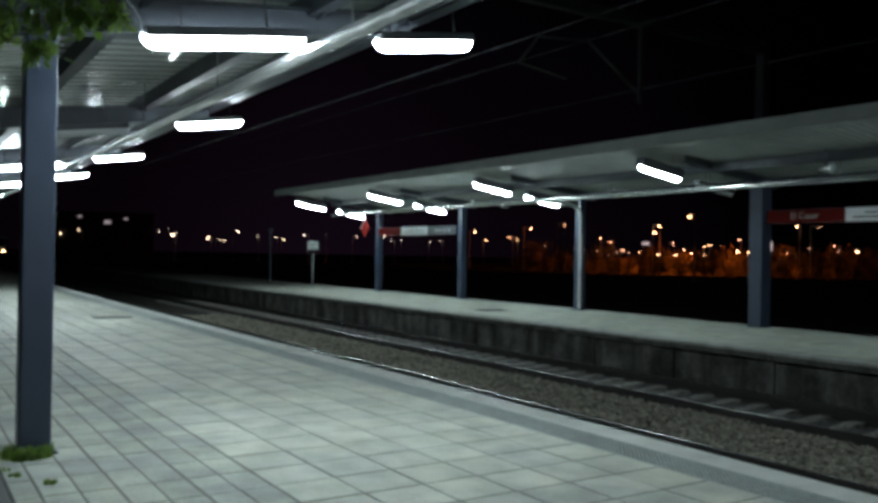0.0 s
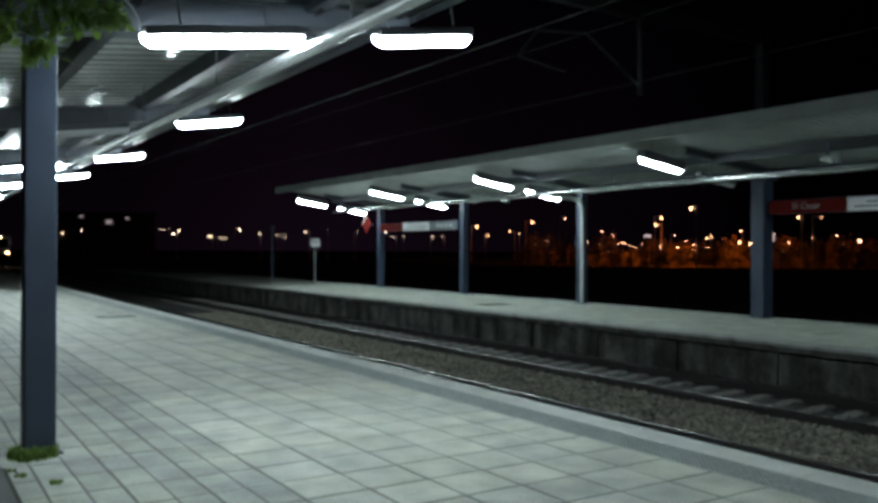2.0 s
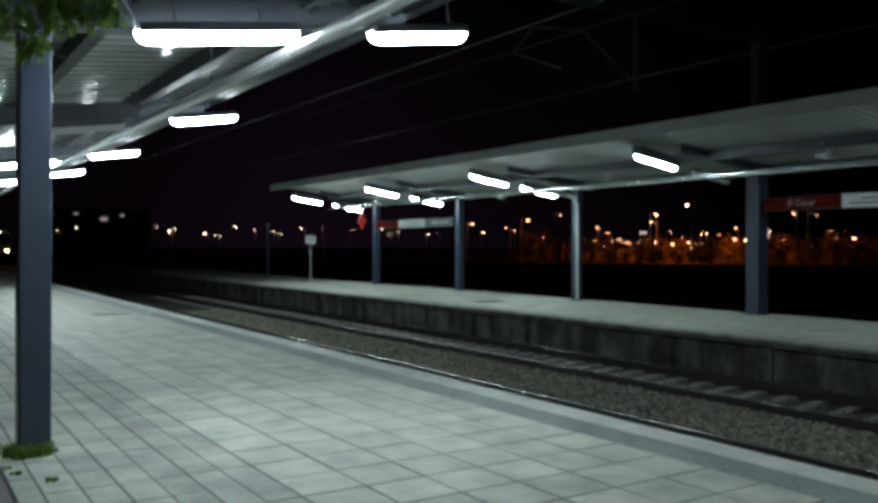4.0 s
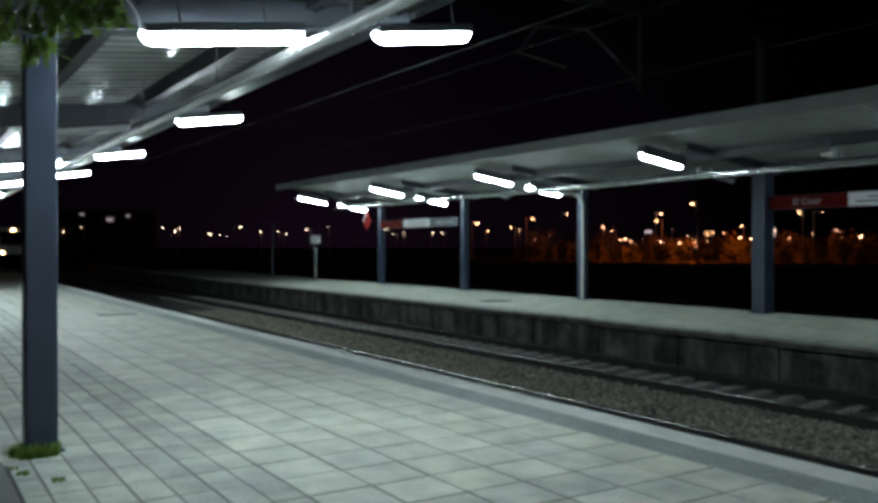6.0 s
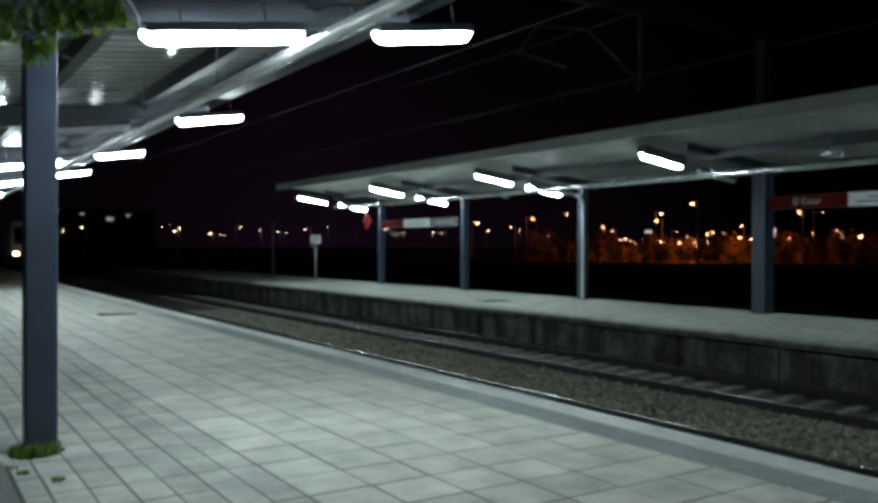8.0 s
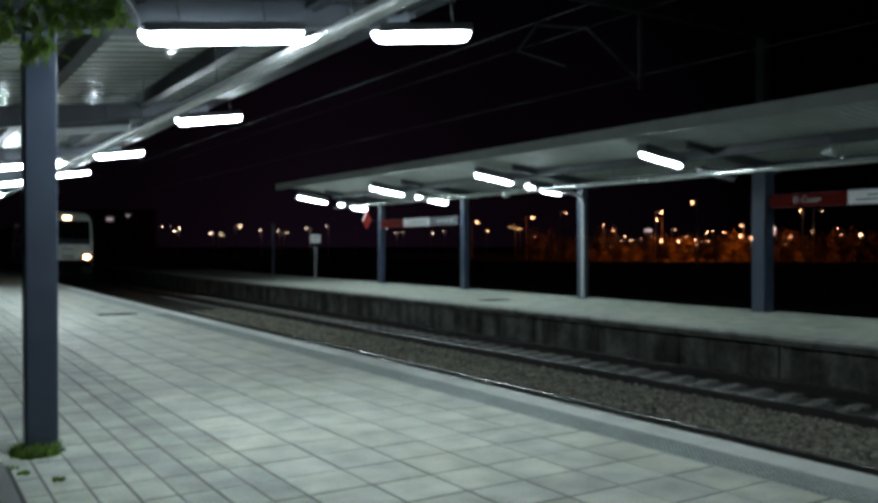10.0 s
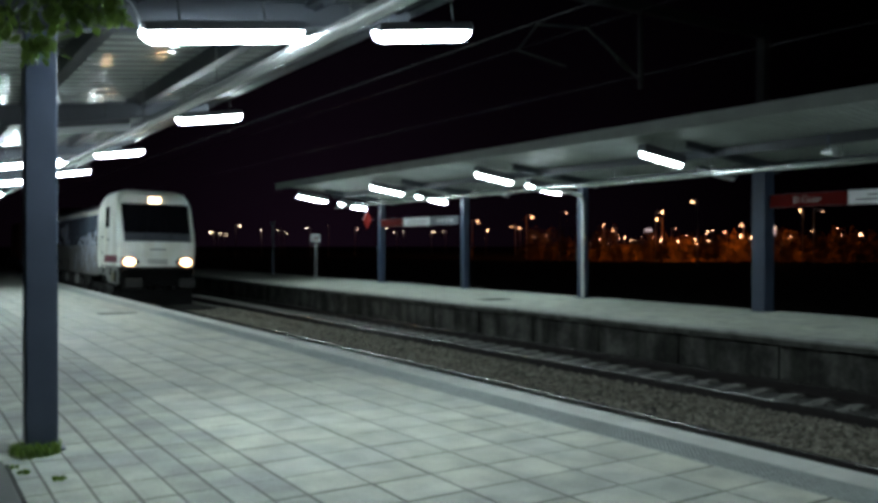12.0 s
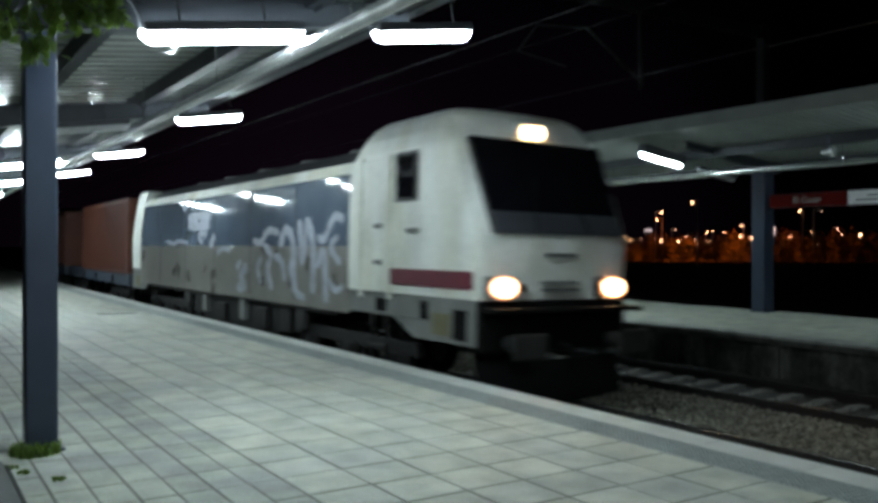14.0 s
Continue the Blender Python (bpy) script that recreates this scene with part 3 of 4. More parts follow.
def blades(count, spread, height, base):
    verts, faces = [], []
    for k in range(count):
        a, r = rng.uniform(0, 6.28), spread * math.sqrt(rng.random())
        x, y = base[0] + r * math.cos(a), base[1] + r * math.sin(a)
        h, w, t = height * rng.uniform(0.4, 1.0), rng.uniform(0.004, 0.010), rng.uniform(0, 6.28)
        dx, dy = math.cos(t), math.sin(t)
        lean = rng.uniform(0.2, 0.9) * h
        n = len(verts)
        verts += [(x - dy * w, y + dx * w, base[2]), (x + dy * w, y - dx * w, base[2]),
                  (x + dx * lean * 0.4 + dy * w, y + dy * lean * 0.4 - dx * w, base[2] + h * 0.65), (x + dx * lean * 0.4 - dy * w, y + dy * lean * 0.4 + dx * w, base[2] + h * 0.65),
                  (x + dx * lean, y + dy * lean, base[2] + h)]
        faces += [[n, n + 1, n + 2, n + 3], [n + 3, n + 2, n + 4]]
    return verts, faces


v1, f1 = blades(420, 0.20, 0.11, (0.98, 8.0, 0.0))
tagged(raw("weed_tuft", v1, f1, M_LEAF), "green weeds growing round the foot of a column", "weeds", kind="stuff")
for x, y in ((0.82, 7.35), (1.02, 7.0), (0.75, 7.55)):
    v1, f1 = blades(30, 0.05, 0.03, (x, y, 0.0))
    tagged(raw("weed_sprig", v1, f1, M_LEAF), "small weed sprouting from a paving joint", "weeds", kind="stuff")


# ---- tree by the platform ----
def leaf_cloud(centres, per, size, seed):
    g = np.random.default_rng(seed)
    verts, faces = [], []
    for cxx, cyy, czz, rad in centres:
        for k in range(per):
            p = np.array([cxx, cyy, czz]) + g.normal(0, rad * 0.5, 3)
            s = size * g.uniform(0.6, 1.2)
            yaw, droop, roll = g.uniform(0, 6.28), g.uniform(0.2, 1.3), g.uniform(-0.6, 0.6)
            m = Euler((roll, droop, yaw)).to_matrix()
            n = len(verts)
            for q in ((0, 0, 0), (0.35, 0.30, 0.03), (0.75, 0.22, 0.0), (1.05, 0, -0.08), (0.75, -0.22, 0.0), (0.35, -0.30, 0.03)):
                w = m @ (Vector(q) * s)
                verts.append((p[0] + w.x, p[1] + w.y, p[2] + w.z))
            faces += [[n, n + 1, n + 2, n + 3], [n, n + 3, n + 4, n + 5]]
    return verts, faces


top = empty("tree", (-1.6, 5.2, 0))
bm = bmesh.new()
trunk = [((0, 0, 0), 0.11), ((0.05, 0.0, 1.2), 0.09), ((0.2, 0.05, 2.4), 0.07), ((0.5, 0.1, 3.4), 0.05)]
for (a, ra), (b, rb) in zip(trunk, trunk[1:]):
    rod(bm, a, b, ra, rb, seg=10)
part("trunk", bm, M_BARK, top)
limbs = [((0.5, 0.1, 3.4), (1.6, 0.2, 3.55)), ((1.6, 0.2, 3.55), (2.75, 0.4, 3.36)), ((0.35, 0.05, 2.9), (-0.7, 0.5, 3.6)), ((0.5, 0.1, 3.4), (0.4, -0.7, 4.2)), ((1.6, 0.2, 3.55), (2.2, 0.8, 3.5))]
for a, b in limbs:
    part("limb", rod(bmesh.new(), a, b, 0.035, 0.015, seg=8), M_BARK, top)
cent = [(1.95, 0.3, 3.25, 0.16), (2.05, 0.3, 3.08, 0.14), (2.2, 0.3, 3.2, 0.15), (2.3, 0.35, 3.02, 0.11), (2.35, 0.3, 3.3, 0.15), (2.5, 0.35, 3.22, 0.13), (2.62, 0.4, 3.3, 0.11), (2.2, 0.25, 3.45, 0.2),
        (2.75, 0.45, 3.32, 0.08), (2.45, 0.3, 3.45, 0.16), (1.75, 0.25, 3.35, 0.2), (1.85, 0.3, 3.1, 0.12), (1.2, 0.2, 3.7, 0.3), (0.4, -0.6, 4.1, 0.45), (-0.6, 0.5, 3.7, 0.45), (0.6, 0.1, 3.9, 0.5)]
v1, f1 = leaf_cloud(cent, 55, 0.085, 3)
part_leaves = raw("crown", v1, f1, M_LEAF, top)
tagged(top, "young tree with drooping green leaves beside the canopy", "tree")


# ---- overhead line ----
def wire(x, z, r, label):
    ys_ = [-20 + 12 * i for i in range(16)]
    bm = loft(bmesh.new(), [[(x + bend(y) + r * math.cos(a), y, z + r * math.sin(a)) for a in [math.pi * i / 3 for i in range(6)]] for y in ys_])
    return tagged(put_mesh("overhead_wire", bm, M_WIRE), label, "wire", "overhead wires")


wire(TRACK_B, 5.2, 0.008, "thin overhead contact wire over the track")
wire(TRACK_A, 5.2, 0.008, "thin overhead contact wire over the track")
wire(TRACK_B, 6.5, 0.010, "thin overhead carrier wire above the contact wire")
wire(TRACK_A, 6.5, 0.010, "thin overhead carrier wire above the contact wire")


def catenary_mast(y):
    top = empty("catenary_mast", (21.6, y, -1.25))
    bm = bmesh.new()
    box(bm, -0.14, 0.14, -0.14, 0.14, 0.0, 9.6, bevel=0.01)
    part("post", bm, M_MAST, top)
    part("crossbeam", solid(-15.6, -0.14, -0.12, 0.12, 9.2, 9.5, bevel=0.01), M_MAST, top)
    part("drop_post", solid(-5.15, -5.05, -0.05, 0.05, 7.2, 9.2), M_MAST, top)
    bm = bmesh.new()
    pts = [(-5.1, 0, 7.4), (-7.0, 0, 8.55), (-8.6, 0, 8.4), (-9.2, 0, 7.7)]
    for a, b in zip(pts, pts[1:]):
        rod(bm, a, b, 0.035, seg=8)
    part("bracket_arm", bm, M_ARM, top)
    part("registration_arm", rod(bmesh.new(), (-9.2, 0, 7.7), (-7.7, 0, 7.5), 0.025, seg=8), M_ARM, top)
    part("insulator", rod(bmesh.new(), (-5.5, 0, 7.64), (-5.9, 0, 7.88), 0.07, seg=10), M_RUST, top)
    return tagged(top, "dark steel catenary mast with bracket arms over the tracks", "mast", "catenary masts")


catenary_mast(15.85)

# ---- distant town lights ----
LIGHTS_EAST = [(97, 83, 8.1, 0.29), (119, 109, 8.0, 0.30), (148, 137, 7.9, 0.38), (130, 88, 7.8, 0.26),
         (120, 148, 8.1, 0.32), (198, 152, 7.6, 0.31), (244, 174, 7.4, 0.31), (126, 178, 8.0, 0.36),
         (187, 257, 7.6, 0.46), (160, 208, 7.8, 0.27), (180, 229, 7.7, 0.30), (108, 123, 8.1, 0.17),
         (177, 185, 7.8, 0.37), (216, 221, 7.6, 0.32), (282, 335, 7.2, 0.63), (339, 367, 7.0, 0.62),
         (426, 448, 6.6, 0.64), (372, 370, 6.9, 0.65), (411, 414, 6.7, 0.48), (443, 434, 5.8, 0.51)]
LIGHTS_SOUTH = [(457, 419, 5.4, 0.77), (404, 377, 6.8, 0.46), (231, 205, 7.5, 0.26), (465, 410, 5.0, 0.77),
         (279, 231, 7.3, 0.45), (254, 208, 7.4, 0.34), (472, 402, 6.2, 0.77), (475, 398, 4.2, 0.64),
         (378, 291, 6.9, 0.89), (442, 332, 6.7, 1.03), (508, 356, 2.7, 0.77), (411, 284, 6.8, 0.41),
         (302, 199, 7.2, 0.30), (520, 338, 4.2, 0.51), (255, 159, 7.3, 0.25), (388, 240, 6.9, 0.57),
         (376, 223, 6.9, 0.81), (283, 226, 7.3, 0.30), (132, 85, 7.7, 0.10)]
LIGHTS_NORTH = [(81, 298, 7.2, 0.57), (64, 248, 7.4, 0.21), (60, 225, 7.5, 0.19), (72, 259, 7.4, 0.28),
         (105, 334, 7.1, 0.58), (121, 370, 7.0, 0.32), (133, 398, 6.9, 0.35), (83, 236, 7.6, 0.36),
         (106, 281, 7.4, 0.25), (118, 295, 7.4, 0.26), (138, 335, 7.2, 0.30), (111, 253, 7.6, 0.29),
         (106, 226, 7.7, 0.15), (46, 305, 6.9, 0.26), (44, 259, 7.2, 0.27), (133, 259, 7.6, 0.18),
         (138, 248, 7.7, 0.29), (179, 315, 7.4, 0.30), (171, 293, 7.5, 0.35), (187, 296, 7.5, 0.36),
         (184, 284, 7.5, 0.21)]
LIGHTS_LOW = [(407, 468, 6.2, 0.38), (445, 432, 5.0, 0.38), (422, 403, 6.7, 0.36), (345, 299, 7.1, 0.28),
         (473, 401, 2.6, 0.51), (478, 395, 5.4, 0.51), (486, 385, 2.2, 0.38), (498, 369, 3.8, 0.51),
         (513, 348, 6.1, 0.38), (349, 428, 6.8, 0.34), (432, 445, 2.5, 0.64), (276, 295, 7.3, 0.25),
         (461, 415, 3.0, 0.51), (530, 321, 5.7, 0.38), (523, 332, 2.3, 0.38)]



def street_lamp_at(x, y, z, r, material, label):
    g = -1.25
    top = empty("street_lamp", (x, y, g))
    h = z - g
    lean = 1.4 * math.cos(x * 7.3), 1.4 * math.sin(x * 7.3)
    if h > 1.2:
        bm = rod(bmesh.new(), (*lean, 0), (*lean, h + 0.25), 0.11, 0.07, seg=6)
        rod(bm, (*lean, h + 0.25), (0, 0, h + r * 0.8), 0.06, 0.05, seg=6)
        part("pole", bm, M_POLE, top)
    bm = bmesh.new()
    bmesh.ops.create_icosphere(bm, subdivisions=1, radius=r * 0.58, matrix=Matrix.Diagonal((1.1, 1.1, 0.85, 1)))
    bmesh.ops.translate(bm, verts=bm.verts, vec=(0, 0, h))
    part("lantern", bm, material, top, smooth=True)
    return tagged(top, label, "street lamp", "town lights")


for rows_, m_, text in ((LIGHTS_EAST, M_SODIUM, "glowing orange sodium street lamp on a far road"), (LIGHTS_SOUTH, M_SODIUM, "glowing orange sodium street lamp on a far road"),
                        (LIGHTS_LOW, M_SODIUM, "small glowing orange lamp far off in the town"), (LIGHTS_NORTH, M_COOL, "pale distant lamp at the edge of town")):
    for x, y, z, r in rows_:
        street_lamp_at(x, y, z, r, m_, text)


def far_building(x, y, yaw, w, h, lit):
    top = empty("far_building", (x, y, -1.25))
    top.rotation_euler = (0, 0, radians(yaw))
    part("wall", solid(-w / 2 - 8, w / 2 - 8, 0, 14, 0, h, bevel=0.05), M_WALL, top)
    part("roof", solid(-w / 2 - 8.4, w / 2 - 7.6, -0.4, 14.4, h, h + 0.5, bevel=0.05), M_MAST, top)
    for a, z0, ww, hh, on in lit:
        win = part("window", solid(a - ww / 2, a + ww / 2, -0.10, 0.0, z0, z0 + hh), M_DKSIGN, top)
        part("pane", solid(a - ww / 2 + 0.1, a + ww / 2 - 0.1, -0.14, -0.10, z0 + 0.1, z0 + hh - 0.1), M_WINDOW if on else M_GLASS, win)
    return tagged(top, "long low building with a few lit windows beyond the line", "building")


far_building(65, 301, -13, 36, 15.2, ((-13.6, 13.6, 1.5, 0.9, True), (-9.0, 12.4, 2.0, 1.0, False), (-4.9, 11.6, 2.4, 1.5, True), (-1.8, 11.8, 2.0, 1.0, False), (1.0, 13.2, 1.5, 0.9, True), (5.0, 11.8, 2.0, 1.0, False)))
top = empty("lamp_post", (19.3, 49.0, 0.0))
part("pole", rod(bmesh.new(), (0, 0, 0), (0, 0, 3.1), 0.06, 0.045, seg=10), M_STEEL, top)
part("lantern", rod(bmesh.new(), (0, 0, 3.05), (0, 0, 3.25), 0.10, 0.14, seg=12), M_STEEL, top)
part("foot", solid(-0.12, 0.12, -0.12, 0.12, 0.0, 0.02), M_STEEL, top)
tagged(top, "dark unlit lamp post at the platform end", "lamp post")


# ---- far trees lit by the road lamps ----
def far_tree(x, y, h, seed):
    g = np.random.default_rng(seed)
    top = empty("far_tree", (x, y, -1.25))
    part("trunk", rod(bmesh.new(), (0, 0, 0), (0, 0, h * 0.5), 0.16, 0.09, seg=6), M_BARK, top)
    cent = [(g.normal(0, h * 0.18), g.normal(0, h * 0.18), h * g.uniform(0.12, 0.95), h * 0.24) for _ in range(12)]
    v, f = leaf_cloud(cent, 26, h * 0.085, seed)
    raw("crown", v, f, M_FARTREE, top)
    return tagged(top, "bushy tree lit orange by far street lamps", "tree", "far trees")


sod = (1.0, 0.20, 0.02)
g = np.random.default_rng(11)
for k in range(64):
    b = radians(39 + 23 * (k + g.uniform(-0.4, 0.4)) / 64)
    D = g.uniform(160, 169) if k % 3 == 0 else g.uniform(180, 215)
    far_tree(D * math.sin(b), D * math.cos(b), g.uniform(3.0, 6.5), 40 + k)
for bdeg, D, w in ((40.5, 173, 900), (44.0, 173, 2600), (48.6, 173, 15000), (53.0, 174, 4500), (58.0, 174, 2200)):
    la = bpy.data.lights.new("road_lamp_light", "SPOT")
    la.color, la.energy, la.shadow_soft_size, la.spot_size, la.spot_blend = sod, w, 0.3, radians(150), 0.5
    ob = new("road_lamp_light", la)
    s_, c_ = math.sin(radians(bdeg)), math.cos(radians(bdeg))
    ob.matrix_world = look((D * s_, D * c_, 5.0), ((D + 20) * s_, (D + 20) * c_, 0.0))


# ---- the train ----
def slab(bm, pts, n, t):
    """A flat plate through the points pts, t thick along n."""
    n = Vector(n).normalized() * t
    a = [bm.verts.new(p) for p in pts]
    b = [bm.verts.new(Vector(p) + n) for p in pts]
    k = len(a)
    bm.faces.new(a)
    bm.faces.new(b[::-1])
    for i in range(k):
        bm.faces.new((a[i], b[i], b[(i + 1) % k], a[(i + 1) % k]))
    bmesh.ops.recalc_face_normals(bm, faces=bm.faces)
    return bm


CAB = [(1.66, 0.0, 3.95, 1.42), (2.10, -0.04, 3.95, 1.43), (2.58, -0.07, 3.95, 1.43), (3.20, 0.20, 3.95, 1.43), (3.70, 0.44, 3.94, 1.42), (3.98, 0.58, 3.76, 1.40), (4.20, 0.70, 3.52, 1.36), (4.40, 0.84, 3.28, 1.27), (4.52, 1.02, 3.10, 1.13), (4.59, 1.30, 2.9, 0.90)]


def cab_ring(z, yf, yb, w):
    c = 0.12 if z < 4.1 else 0.2
    return [(-w, yb, z), (-w, yf + c * 1.3, z), (-w + c * 0.3, yf + c * 0.45, z), (-w + c, yf + 0.02, z), (-w * 0.45, yf - 0.04, z), (w * 0.45, yf - 0.04, z), (w - c, yf + 0.02, z), (w - c * 0.3, yf + c * 0.45, z), (w, yf + c * 1.3, z), (w, yb, z)]


def wheel(parent, x, y, r=0.5):
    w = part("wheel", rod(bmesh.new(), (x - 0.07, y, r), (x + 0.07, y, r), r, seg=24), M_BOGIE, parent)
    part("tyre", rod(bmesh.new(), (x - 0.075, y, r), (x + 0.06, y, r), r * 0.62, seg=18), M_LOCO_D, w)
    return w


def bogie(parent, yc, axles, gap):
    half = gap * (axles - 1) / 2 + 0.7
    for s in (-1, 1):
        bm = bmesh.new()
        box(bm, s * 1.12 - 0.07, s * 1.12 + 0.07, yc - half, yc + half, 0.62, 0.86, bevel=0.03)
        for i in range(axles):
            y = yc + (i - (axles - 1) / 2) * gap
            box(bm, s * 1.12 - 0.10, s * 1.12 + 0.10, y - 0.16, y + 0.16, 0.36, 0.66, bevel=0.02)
        part("bogie_frame", bm, M_GEAR, parent)
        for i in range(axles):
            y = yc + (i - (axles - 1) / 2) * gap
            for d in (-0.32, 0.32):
                part("spring", rod(bmesh.new(), (s * 1.16, y + d, 0.42), (s * 1.16, y + d, 0.72), 0.075, seg=10), M_GEAR, parent)
    for i in range(axles):
        y = yc + (i - (axles - 1) / 2) * gap
        for s in (-1, 1):
            wheel(parent, s * 0.87, y)


def cab_end(loco, flip):
    """One driving cab; flip turns it round for the other end of the body."""
    F = Matrix.Identity(4) if not flip else Matrix.Translation((0, 20.6, 0)) @ Matrix.Rotation(math.pi, 4, "Z")

    def add(name, bm, material, label="", smooth=False, parent=None):
        bmesh.ops.transform(bm, matrix=F, verts=bm.verts)
        return part(name, bm, material, parent or loco, label, smooth)

    bm = bmesh.new()
    loft(bm, [cab_ring(z, yf, yb if not flip else yf + 1.25, w) for z, yf, yb, w in (CAB if not flip else CAB[:7])])
    cab = add("cab", bm, M_LOCO_W, "dirty white cab shell")
    # windscreen and its frame
    bm = bmesh.new()
    slab(bm, [(-1.21, -0.06, 2.60), (1.21, -0.06, 2.60), (1.25, 0.57, 3.99), (-1.25, 0.57, 3.99)], (0, -0.90, 0.43), 0.10)
    add("windscreen", bm, M_GLASS, "large dark raked windscreen", parent=cab)
    # grey band across the foot of the windscreen, lighter than the glass
    bm = bmesh.new()
    slab(bm, [(-1.21, -0.162, 2.61), (1.21, -0.162, 2.61), (1.21, -0.02, 2.92), (-1.21, -0.02, 2.92)], (0, -0.90, 0.43), 0.015)
    add("screen_foot_band", bm, M_DKSIGN, parent=cab)
    for s in (-1, 1):
        bm = bmesh.new()
        rod(bm, (s * 0.5, -0.17, 2.66), (s * 0.28, 0.19, 3.45), 0.012, seg=6)
        add("wiper", bm, M_BOGIE, parent=cab)
    for s in (-1, 1) if not flip else ():
        bm = bmesh.new()
        box(bm, s * 1.435 - 0.012, s * 1.435 + 0.012, 1.60, 2.28, 3.12, 3.92, bevel=0.008)
        win = add("side_window_frame", bm, M_LOCO_D, parent=cab)
        bm = bmesh.new()
        box(bm, s * 1.445 - 0.012, s * 1.445 + 0.012, 1.67, 2.21, 3.18, 3.86)
        add("side_window", bm, M_GLASS, parent=cab)
        # recessed door with grab rails
        bm = bmesh.new()
        box(bm, s * 1.43 - 0.014, s * 1.43 + 0.014, 2.50, 3.42, 1.66, 3.86, bevel=0.006)
        door = add("cab_door", bm, M_LOCO_W, "white cab door", parent=cab)
        bm = bmesh.new()
        for yy in (2.46, 3.46):
            box(bm, s * 1.43 - 0.035, s * 1.43 + 0.035, yy - 0.03, yy + 0.03, 1.55, 3.92, bevel=0.01)
        add("door_frame", bm, M_LOCO_W, parent=cab)
        for zz in (2.15, 2.75):
            add("door_handle", solid(s * 1.46 - 0.02, s * 1.46 + 0.02, 2.70, 2.95, zz - 0.04, zz + 0.04, bevel=0.008), M_LOCO_F, parent=cab)
        bm = bmesh.new()
        box(bm, s * 1.45 - 0.012, s * 1.45 + 0.012, 1.55, 1.9, 2.62, 2.70, bevel=0.005)
        add("vent_slot", bm, M_LOCO_F, parent=cab)
        bm = bmesh.new()
        box(bm, s * 1.434 - 0.012, s * 1.434 + 0.012, 0.09, 2.42, 1.80, 2.06, bevel=0.004)
        add("red_band", bm, M_LOCO_R, "dull red lining band", parent=cab)
    # headlights
    for s in (-1, 1):
        bm = bmesh.new()
        box(bm, s * 1.04 - 0.30, s * 1.04 + 0.24, -0.125, -0.03, 1.68, 2.0, bevel=0.03)
        unit = add("headlight", bm, M_LOCO_F, "warm glowing headlight" if not flip else "unlit rear headlight", parent=cab)
        bm = bmesh.new()
        rod(bm, (s * 1.04, -0.150, 1.84), (s * 1.04, -0.120, 1.84), 0.135, seg=18)
        bmesh.ops.scale(bm, verts=bm.verts, vec=(1.35, 1, 0.9), space=Matrix.Translation((-s * 1.04, 0, -1.84)))
        add("lens", bm, M_HEAD if not flip else M_GLASS, parent=cab)
        # disc round the lens; at the lit end it glows as the lamp's halo
        bm = bmesh.new()
        rod(bm, (s * 1.04, -0.140, 1.84), (s * 1.04, -0.115, 1.84), 0.185, seg=18)
        bmesh.ops.scale(bm, verts=bm.verts, vec=(1.3, 1, 0.9), space=Matrix.Translation((-s * 1.04, 0, -1.84)))
        add("rim_disc", bm, M_HALO if not flip else M_GALV, parent=cab)
        bm = bmesh.new()
        rod(bm, (s * 0.74, -0.145, 1.84), (s * 0.74, -0.120, 1.84), 0.07, seg=14)
        add("tail_lamp", bm, M_GLASS, parent=cab)
    if not flip:
        bm = bmesh.new()
        box(bm, -0.30, 0.30, 0.62, 0.90, 4.07, 4.34, bevel=0.03)
        add("roof_lamp_box", bm, M_LOCO_W, parent=cab)
        bm = bmesh.new()
        for x in (-0.11, 0.11):
            rod(bm, (x, 0.575, 4.19), (x, 0.62, 4.19), 0.095, seg=16)
        add("roof_lamp", bm, M_HEAD, "twin warm roof headlight", parent=cab)
        # glowing disc added behind the roof lamps as their orange halo
        bm = bmesh.new()
        rod(bm, (0, 0.595, 4.19), (0, 0.64, 4.19), 0.14, seg=20)
        bmesh.ops.scale(bm, verts=bm.verts, vec=(1.75, 1, 0.8), space=Matrix.Translation((0, 0, -4.19)))
        add("roof_halo", bm, M_HALO, parent=cab)
    # emblem plate and number bars on the nose
    bm = bmesh.new()
    box(bm, -0.28, 0.28, -0.155, -0.12, 2.28, 2.34)
    add("emblem", bm, M_LOCO_F, parent=cab)
    for zz in (1.78, 1.88):
        add("marking_bar", solid(-0.34, 0.34, -0.135, -0.08, zz, zz + 0.05), M_LOCO_F, parent=cab)
    # frame below the cab, buffers, plough
    bm = bmesh.new()
    box(bm, -1.40, 1.40, 0.08, 3.95 if not flip else 1.2, 1.28, 1.66, bevel=0.02)
    for s in (-1, 1):
        vs = [(s * 1.40, 0.08, 1.0), (s * 1.40, 1.7, 1.0), (s * 1.40, 2.35, 1.28), (s * 1.40, 0.08, 1.28)]
        slab(bm, vs, (-s, 0, 0), 0.12)
    add("cab_frame", bm, M_LOCO_F)
    for s in (-1, 1):
        # flat plates; the shade of frame recesses is put into their near-black colour
        for ya_, yb_, za_, zb_ in () if flip else ((2.6, 2.95, 1.34, 1.56), (0.25, 0.60, 1.06, 1.5), (1.3, 1.5, 1.30, 1.58)):
            add("frame_recess", solid(s * 1.405 - 0.01, s * 1.405 + 0.01, ya_, yb_, za_, zb_, bevel=0.004), M_BOGIE)
        bm = bmesh.new()
        box(bm, s * 1.405 - 0.008, s * 1.405 + 0.008, 0.7, 1.15, 1.10, 1.42)
        add("yellow_patch", bm, M_YELLOW)
